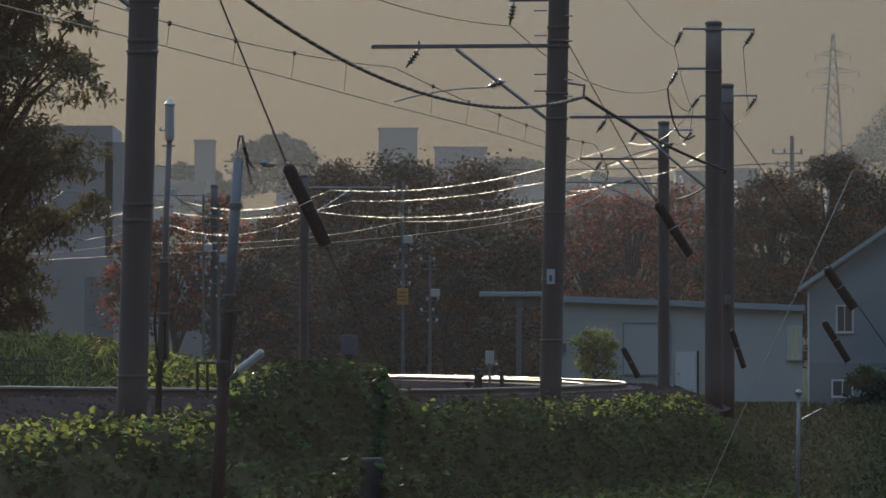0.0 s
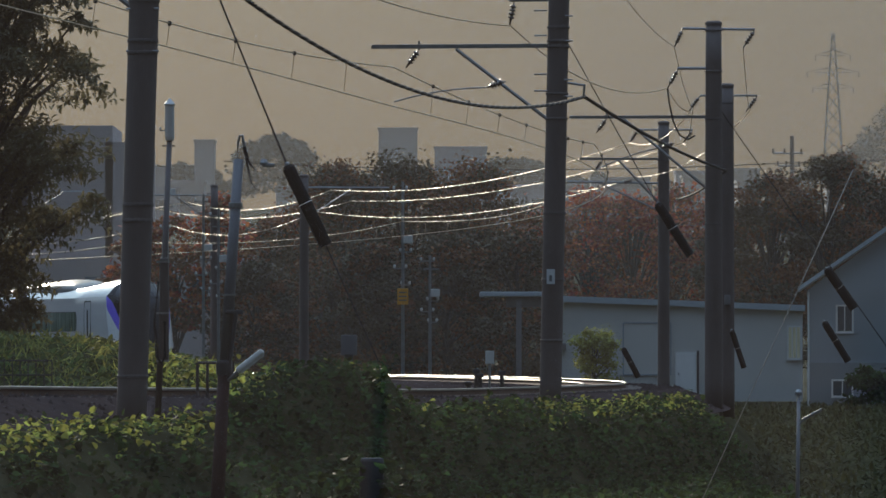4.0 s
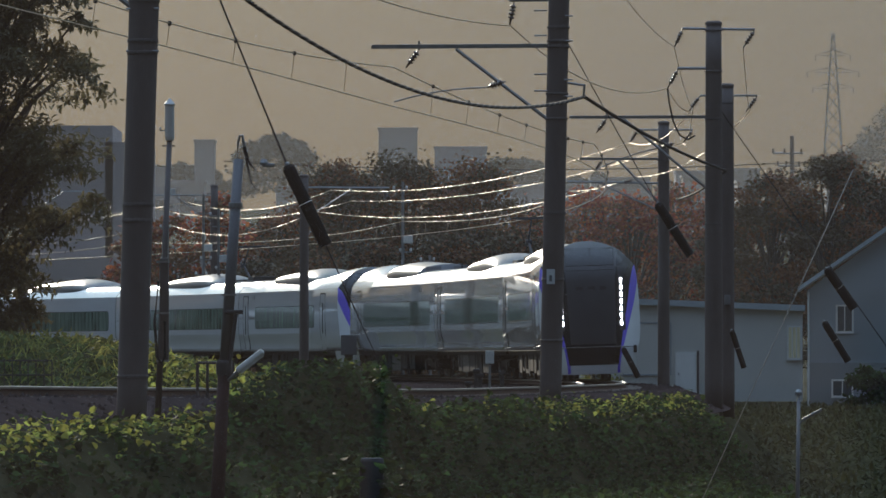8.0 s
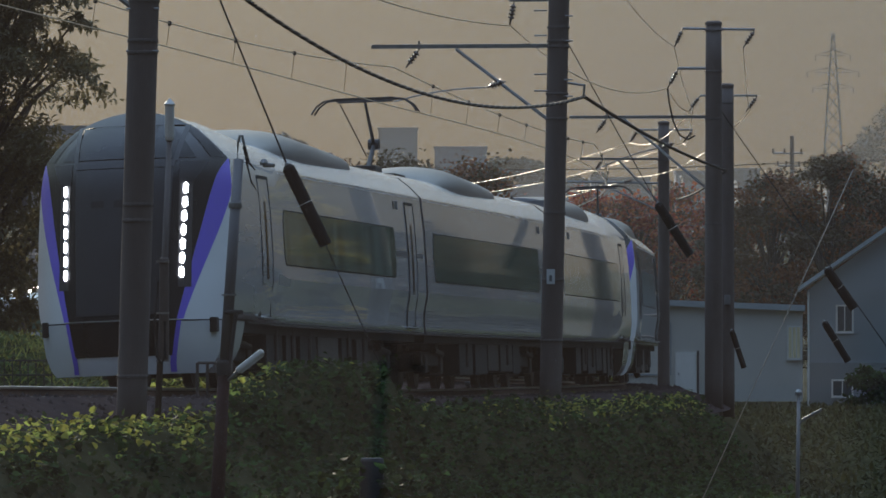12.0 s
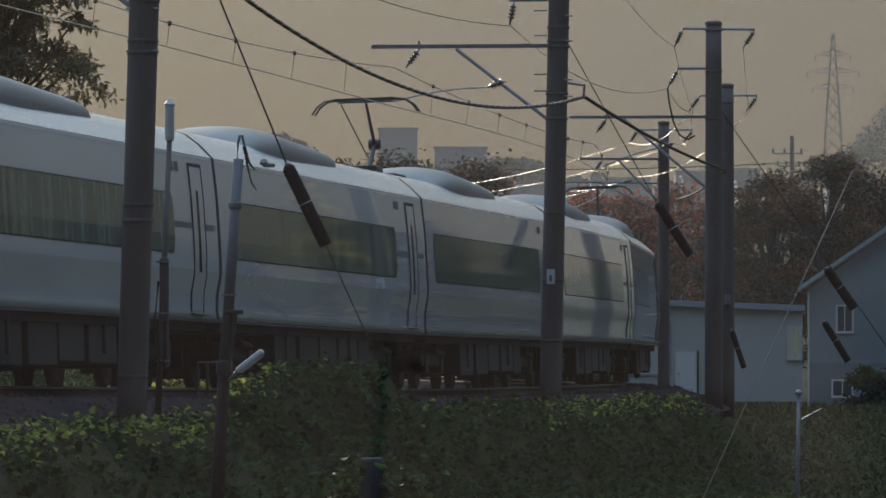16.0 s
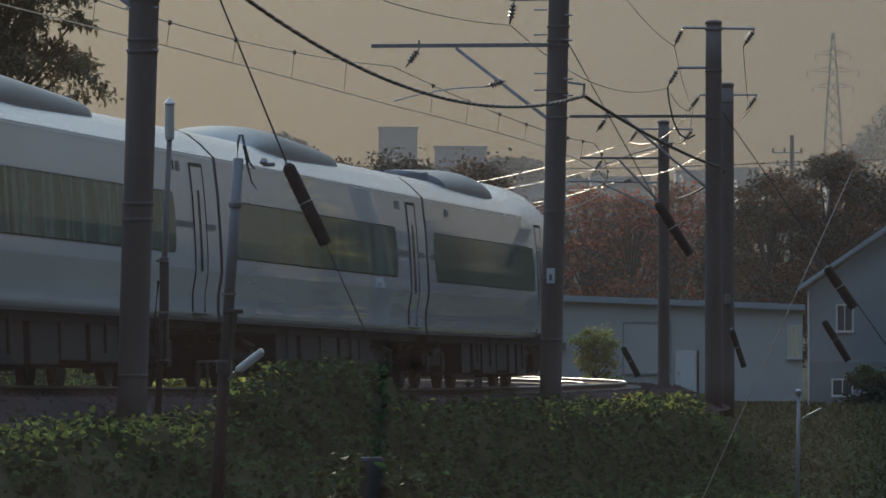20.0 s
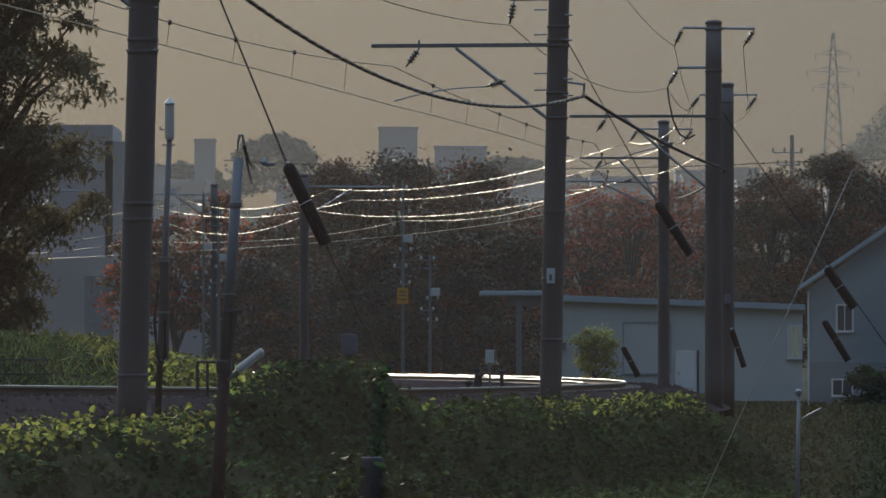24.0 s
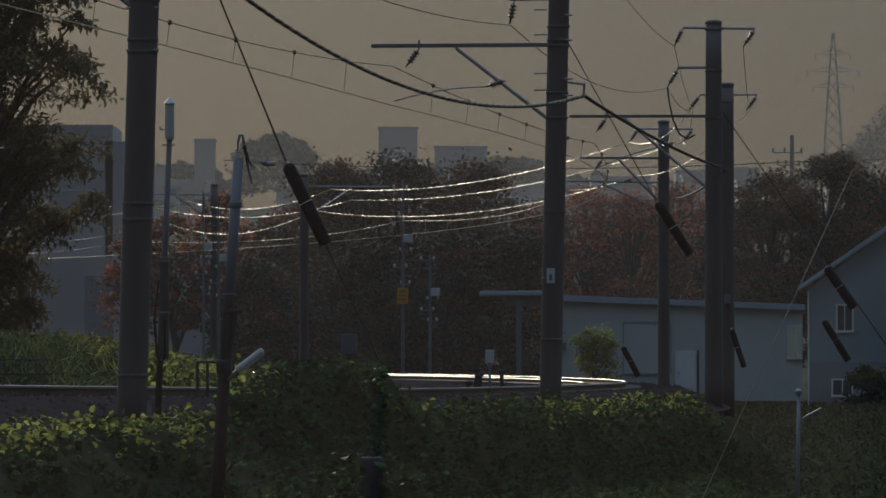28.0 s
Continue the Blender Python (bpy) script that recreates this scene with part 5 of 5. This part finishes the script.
    # big pale building behind the tree
    e = tagged(empty("factory", -24.5, 420, 0), "tall pale blue industrial building", "building")
    part("wall", boxm((2.3, 6, 7.4), (5.0, 12, 14.9)), M_LILAC, e)
    part("annex", boxm((5.6, 6, 6.9), (2.5, 12, 13.9)), M_LILAC, e)
    part("low_wing", boxm((8.0, 2, 3.4), (16.0, 8, 7.0)), M_LILAC, e)
    part("gate", boxm((4.1, -2.03, 4.0), (1.7, 0.1, 3.6)), M_WALL_D, e)
    for i in range(5):
        window(e, 6.5 + i * 1.8, 5.2, 1.0, 0.9, -2.02)


def block(x, y, w, h, z, material, label, wins=0):
    e = tagged(empty("far_building", x, y, z), label, "building", "far town buildings")
    part("wall", boxm((0, 4, h / 2), (w, 8, h)), material, e)
    part("parapet", boxm((0, 4, h + 0.15), (w + 0.3, 8.3, 0.3)), material, e)
    for k in range(wins):
        part("window", boxm((-w / 2 + w * (k + 0.5) / wins, -0.05, h * 0.6), (w / wins * 0.5, 0.1, 1.3)), M_PANE, e)
    return e


def build_distance():
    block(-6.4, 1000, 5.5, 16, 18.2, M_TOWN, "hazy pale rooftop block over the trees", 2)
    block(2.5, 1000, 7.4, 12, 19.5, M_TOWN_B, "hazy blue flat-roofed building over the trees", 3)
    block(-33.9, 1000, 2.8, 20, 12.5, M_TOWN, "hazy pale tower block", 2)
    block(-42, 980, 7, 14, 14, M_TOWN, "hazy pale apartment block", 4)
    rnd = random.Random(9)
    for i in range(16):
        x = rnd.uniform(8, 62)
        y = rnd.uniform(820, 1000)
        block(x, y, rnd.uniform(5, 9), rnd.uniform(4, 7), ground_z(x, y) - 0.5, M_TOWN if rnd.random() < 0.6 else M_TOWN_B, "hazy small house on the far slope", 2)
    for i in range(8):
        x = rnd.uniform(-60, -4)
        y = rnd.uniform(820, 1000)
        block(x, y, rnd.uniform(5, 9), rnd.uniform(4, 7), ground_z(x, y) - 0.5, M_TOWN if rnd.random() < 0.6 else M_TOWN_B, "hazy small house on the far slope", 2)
    # lattice pylon
    e = tagged(empty("pylon", 83.1, 1500, 25.4), "hazy grey lattice power pylon on the horizon", "pylon")
    H = 46.2
    def half(h):
        return float(np.interp(h, [0, 20, 32, 46], [3.8, 1.9, 1.2, 0.2]))
    levels = [0, 5, 10, 14, 18, 21, 24, 27, 30, 33, 36, 39, 42, 44, H]
    for a, b in ((-1, -1), (1, -1), (1, 1), (-1, 1)):
        part("leg", tube([(a * half(h), b * half(h), h) for h in levels], 0.17, 4), M_DARKSTEEL, e)
    for h0, h1 in zip(levels, levels[1:]):
        for b in (-1, 1):
            part("bracing", tube([(-half(h0), b * half(h0), h0), (half(h1), b * half(h1), h1)], 0.07, 4), M_DARKSTEEL, e)
            part("bracing", tube([(half(h0), b * half(h0), h0), (-half(h1), b * half(h1), h1)], 0.07, 4), M_DARKSTEEL, e)
    for h, w in ((41.6, 3.7), (38.0, 5.5), (34.6, 4.3)):
        for sg in (-1, 1):
            part("crossarm", tube([(sg * half(h), 0, h + 0.9), (sg * w, 0, h), (sg * half(h), 0, h - 0.2)], 0.14, 4), M_DARKSTEEL, e)
            part("insulator", tube([(sg * w, 0, h), (sg * w, 0, h - 1.2)], 0.12, 5), M_GREY, e)
    wire("power_line", sagline((-14.0, 450, 13.6), (22.3, 450, 13.5), 0.5, 10), 0.035, M_CABLE, "far power line over the trees")
    wire("power_line", sagline((22.3, 450, 13.5), (40.0, 450, 14.6), 0.2, 10), 0.035, M_CABLE, "far power line over the trees")
    # street pole with crossarms
    e = tagged(empty("power_pole", 22.3, 450, 3), "far concrete street power pole with crossarms", "utility pole")
    part("shaft", tube([(0, 0, 0), (0, 0, 12.2)], 0.2, 8, 0.13), M_POLE, e)
    for h, w in ((11.1, 1.2), (10.3, 0.9)):
        part("crossarm", tube([(-w, 0, h), (w * 0.6, 0, h)], 0.06, 5), M_STEEL, e)
        for x in (-w, -w * 0.4, w * 0.5):
            part("insulator", tube([(x, 0, h), (x, 0, h + 0.3)], 0.07, 6), M_PORC, e)
    for x, y, z0, top in ((-1.55, 272, -0.4, 8.0), (-0.5, 270, -0.4, 5.1), (-10.2, 300, -0.4, 8.2), (-9.3, 292, -0.4, 7.4), (-12.9, 330, 0, 12.0)):
        e = tagged(empty("signal_post", x, y, z0), "slender trackside post with small fittings", "post", "trackside posts")
        part("shaft", tube([(0, 0, 0), (0, 0, top)], 0.07, 8, 0.05), M_STEEL, e)
        part("fitting", boxm((0.2, -0.1, top * 0.72), (0.35, 0.2, 0.3), 0.03), M_WHITECAP, e)
        part("bracket", boxm((0.05, 0, top * 0.9), (0.6, 0.08, 0.06)), M_STEEL, e)
        for k, (q, w) in enumerate(((0.96, 0.55), (0.66, 0.45), (0.58, 0.5), (0.5, 0.35))):
            arm = part("crossarm", boxm((0.1 if k % 2 else -0.1, 0, top * q), (w, 0.06, 0.05)), M_STEEL, e)
            for sg in (-1, 1):
                part("insulator", lathe([(0.02, 0), (0.05, 0.03), (0.05, 0.09), (0.03, 0.13)], 8, ((0.1 if k % 2 else -0.1) + sg * w * 0.45, 0, top * q + 0.02)), M_WHITECAP, arm)
    e = tagged(empty("warning_sign", -1.55, 271.6, 3.15), "faded yellow warning plate on a trackside post", "sign")
    part("plate", boxm((0, -0.06, 0), (0.42, 0.02, 0.62), 0.01), M_SIGN, e)
    for k in range(3):
        part("bar", boxm((0, -0.075, 0.16 - k * 0.15), (0.3, 0.012, 0.05)), M_GREY, e)
    for k, (x, h) in enumerate(((0.92, 0.75), (1.02, 0.62), (1.62, 0.7), (0.70, 0.4))):
        e = tagged(empty("marker_post", x, 194, -0.45), "dark stubby trackside post inside the curve", "post", "trackside marker posts")
        part("stem", tube([(0, 0, 0), (0, 0, h)], 0.07, 8, 0.06), M_DARKSTEEL, e)
        part("head", boxm((0, 0, h + 0.02), (0.2, 0.16, 0.12), 0.03), M_DARKSTEEL, e)
    e = tagged(empty("relay_box", 1.3, 196, -0.45), "small pale relay box on a post beside the track", "relay box")
    part("stem", tube([(0, 0, 0), (0, 0, 0.95)], 0.035, 8), M_STEEL, e)
    part("box", boxm((0, 0, 1.15), (0.24, 0.16, 0.36), 0.02), M_WHITECAP, e)
    e = tagged(empty("cabinet", -3.5, 262, -0.45), "grey trackside equipment cabinet", "cabinet")
    part("body", boxm((0, 0, 1.7), (0.6, 0.4, 0.75), 0.03), M_GREY, e)
    part("stand", boxm((0, 0, 0.7), (0.3, 0.2, 1.4)), M_GREY, e)


def build_trees():
    # dark broadleaf at the bank, inside the curve
    tree(-8.6, 128, 0.3, 9.2, 3.0, M_LEAF_OLIVE, 50000, 0.15, 31, "large dark evergreen tree beside the track", 0.05, 300, tiers=True,
         outline=[(0.3, 1.1), (0.9, 1.2), (1.25, 1.7), (1.66, 1.6), (2.28, 1.75), (2.48, 2.3), (2.8, 2.65), (3.4, 2.6), (3.7, 2.8), (4.23, 2.6), (4.64, 1.75),
                  (4.95, 2.6), (5.25, 2.85), (5.77, 2.75), (6.0, 1.85), (6.38, 2.5), (6.8, 2.7), (8.0, 2.2), (9.2, 0.4)])
    # dense dark group behind the curve
    spots = [(-6.0, 382, 11.8, 3.8, 41), (-2.1, 386, 12.0, 4.1, 42), (1.7, 384, 11.9, 3.9, 43), (-9.0, 388, 9.0, 3.0, 44)]
    for x, y, h, r, sd in spots:
        tree(x, y, -0.5, h, r, M_LEAF_DARK, 20000, 0.19, sd, "dense dark tree with rusty autumn crown", 0.06, 90, M_LEAF_BROWN, 0.5)
    for x, y, h, r, sd in [(-3.9, 374, 7.4, 3.0, 45), (0.2, 374, 7.8, 3.0, 46), (4.0, 376, 8.0, 2.6, 47), (-10.0, 376, 6.4, 2.5, 48)]:
        tree(x, y, -0.5, h, r, M_LEAF_DARK, 14000, 0.19, sd, "dark rounded tree in front of taller ones", 0.03, 70, M_LEAF_BROWN, 0.25)
    for i, (x, h) in enumerate([(5.8, 9.0), (8.2, 10.2), (10.6, 9.8), (13.0, 10.4), (15.3, 9.4)]):
        tree(x, 392 + 3 * (i % 2), 0, h, 2.3, M_LEAF_RED, 4600, 0.2, 60 + i, "red-leaved autumn maple with thin branches", 0.38, 70, M_LEAF_BROWN, 0.45, bare=1.0)
    for i, (x, y, h, r) in enumerate([(20.3, 370, 11.9, 3.0), (17.6, 375, 10.6, 3.0), (22.8, 380, 10.7, 3.0), (16.2, 388, 9.1, 2.4), (25.0, 382, 9.6, 2.7)]):
        tree(x, y, -0.2, h, r, M_LEAF_DARK, 20000, 0.19, 80 + i, "dark tree with browning leaves behind the house", 0.1, 80, M_LEAF_BROWN, 0.45)
    for i, (x, h) in enumerate([(-14.5, 8.5), (-12.0, 9.5), (-16.5, 8.0)]):
        tree(x, 380, 0, h, 2.0, M_LEAF_RED, 2600, 0.26, 95 + i, "red autumn tree behind the track", 0.3, 60, M_LEAF_BROWN, 0.5)
    tree(7.05, 326, -0.9, 3.2, 1.2, M_GRASS, 5200, 0.12, 101, "small round yellow-green shrub before the workshop", 0.1, 50, name="shrub")
    # out of view: added only to put a warm patch into window reflections
    tree(16.0, 169, -1.6, 9.0, 0.9, M_MIRROR_YELLOW, 5000, 0.12, 120, "unseen slender yellow tree added for a warm patch in the train windows", 0.2, 60)
    # unseen trees added on both sides to darken what the coaches' windows mirror
    rnd = random.Random(300)
    for i in range(26):
        az = radians(11 + 42 * (i + rnd.random()) / 26)
        r = rnd.uniform(132, 170)
        tree(r * math.sin(az) + 2, 120 + r * math.cos(az), -1.0, rnd.uniform(8.0, 14.0), rnd.uniform(3.0, 4.4), M_LEAF_DARK, 2200, 0.6, 300 + i,
             "unseen dark tree added for the train windows to mirror", 0.04, 50, M_LEAF_BROWN, 0.12)
    rnd = random.Random(330)
    for i in range(22):
        u = (i + rnd.random()) / 22
        tree(-190 + 160 * u, 395 + 45 * rnd.random(), -0.8, rnd.uniform(11.0, 16.0), rnd.uniform(4.0, 5.6), M_LEAF_DARK, 3000, 0.7, 330 + i,
             "unseen dark tree added for the train windows to mirror", 0.04, 50, M_LEAF_BROWN, 0.12)
    # far woods along the ridge
    rs = np.random.RandomState(3)
    pts = []
    for cx, w, top in [(-24, 5, 34), (10, 5, 31), (5, 3, 30), (-38, 8, 30), (20, 10, 28.5), (45, 20, 29), (-12, 6, 29)]:
        # each wood is a row of rounded crowns
        for q in range(7):
            n = 1100
            g = rs.normal(0, 1, (n, 3))
            g *= (rs.rand(n, 1) ** 0.4) / np.linalg.norm(g, axis=1)[:, None]
            u = (q - 3) / 3.0 + rs.uniform(-0.12, 0.12)
            r = rs.uniform(1.0, 1.7)
            pts.append(np.array([cx + u * w, 1005.0, top - r - 2.6 * u ** 2 - rs.rand()]) + g * np.array([r * 1.2, r, r]))
            pts.append(np.stack([cx + u * w + rs.normal(0, 0.9, 300), 1006 + rs.rand(300), top - 2 * r - 2.6 * u ** 2 - rs.rand(300) * 5], 1))
    n = 2500
    x = rs.uniform(82, 96, n)
    pts.append(np.stack([x, 1205 + rs.normal(0, 3, n), 33 + (x - 82) * 1.0 * rs.rand(n) + rs.rand(n) * 4], 1) * np.array([0.83, 1, 1]))
    tagged(leaf_cloud("far_woods", np.concatenate(pts), 0.55, M_FARWOOD, 33, 0.7), "hazy far woods along the ridge", "woods", kind="stuff")


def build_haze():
    # upright sheets stand in for haze; the reddish nearest one imitates lens veil
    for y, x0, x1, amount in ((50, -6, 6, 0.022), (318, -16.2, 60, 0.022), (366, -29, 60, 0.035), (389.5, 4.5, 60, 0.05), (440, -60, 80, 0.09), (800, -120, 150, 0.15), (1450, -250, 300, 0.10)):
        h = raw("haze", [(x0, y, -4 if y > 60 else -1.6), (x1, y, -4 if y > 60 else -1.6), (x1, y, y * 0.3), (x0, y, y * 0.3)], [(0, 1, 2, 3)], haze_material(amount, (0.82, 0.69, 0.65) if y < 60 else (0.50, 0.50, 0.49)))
        tagged(h, "flat see-through sheet added to imitate haze over the valley", "haze", kind="structure")


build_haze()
build_track()
build_masts()
build_wires()
build_poles()
build_guys()
fence()
build_buildings()
build_distance()
build_trees()
build_vines()
build_grass()
build_meadow()
build_train()
motions()
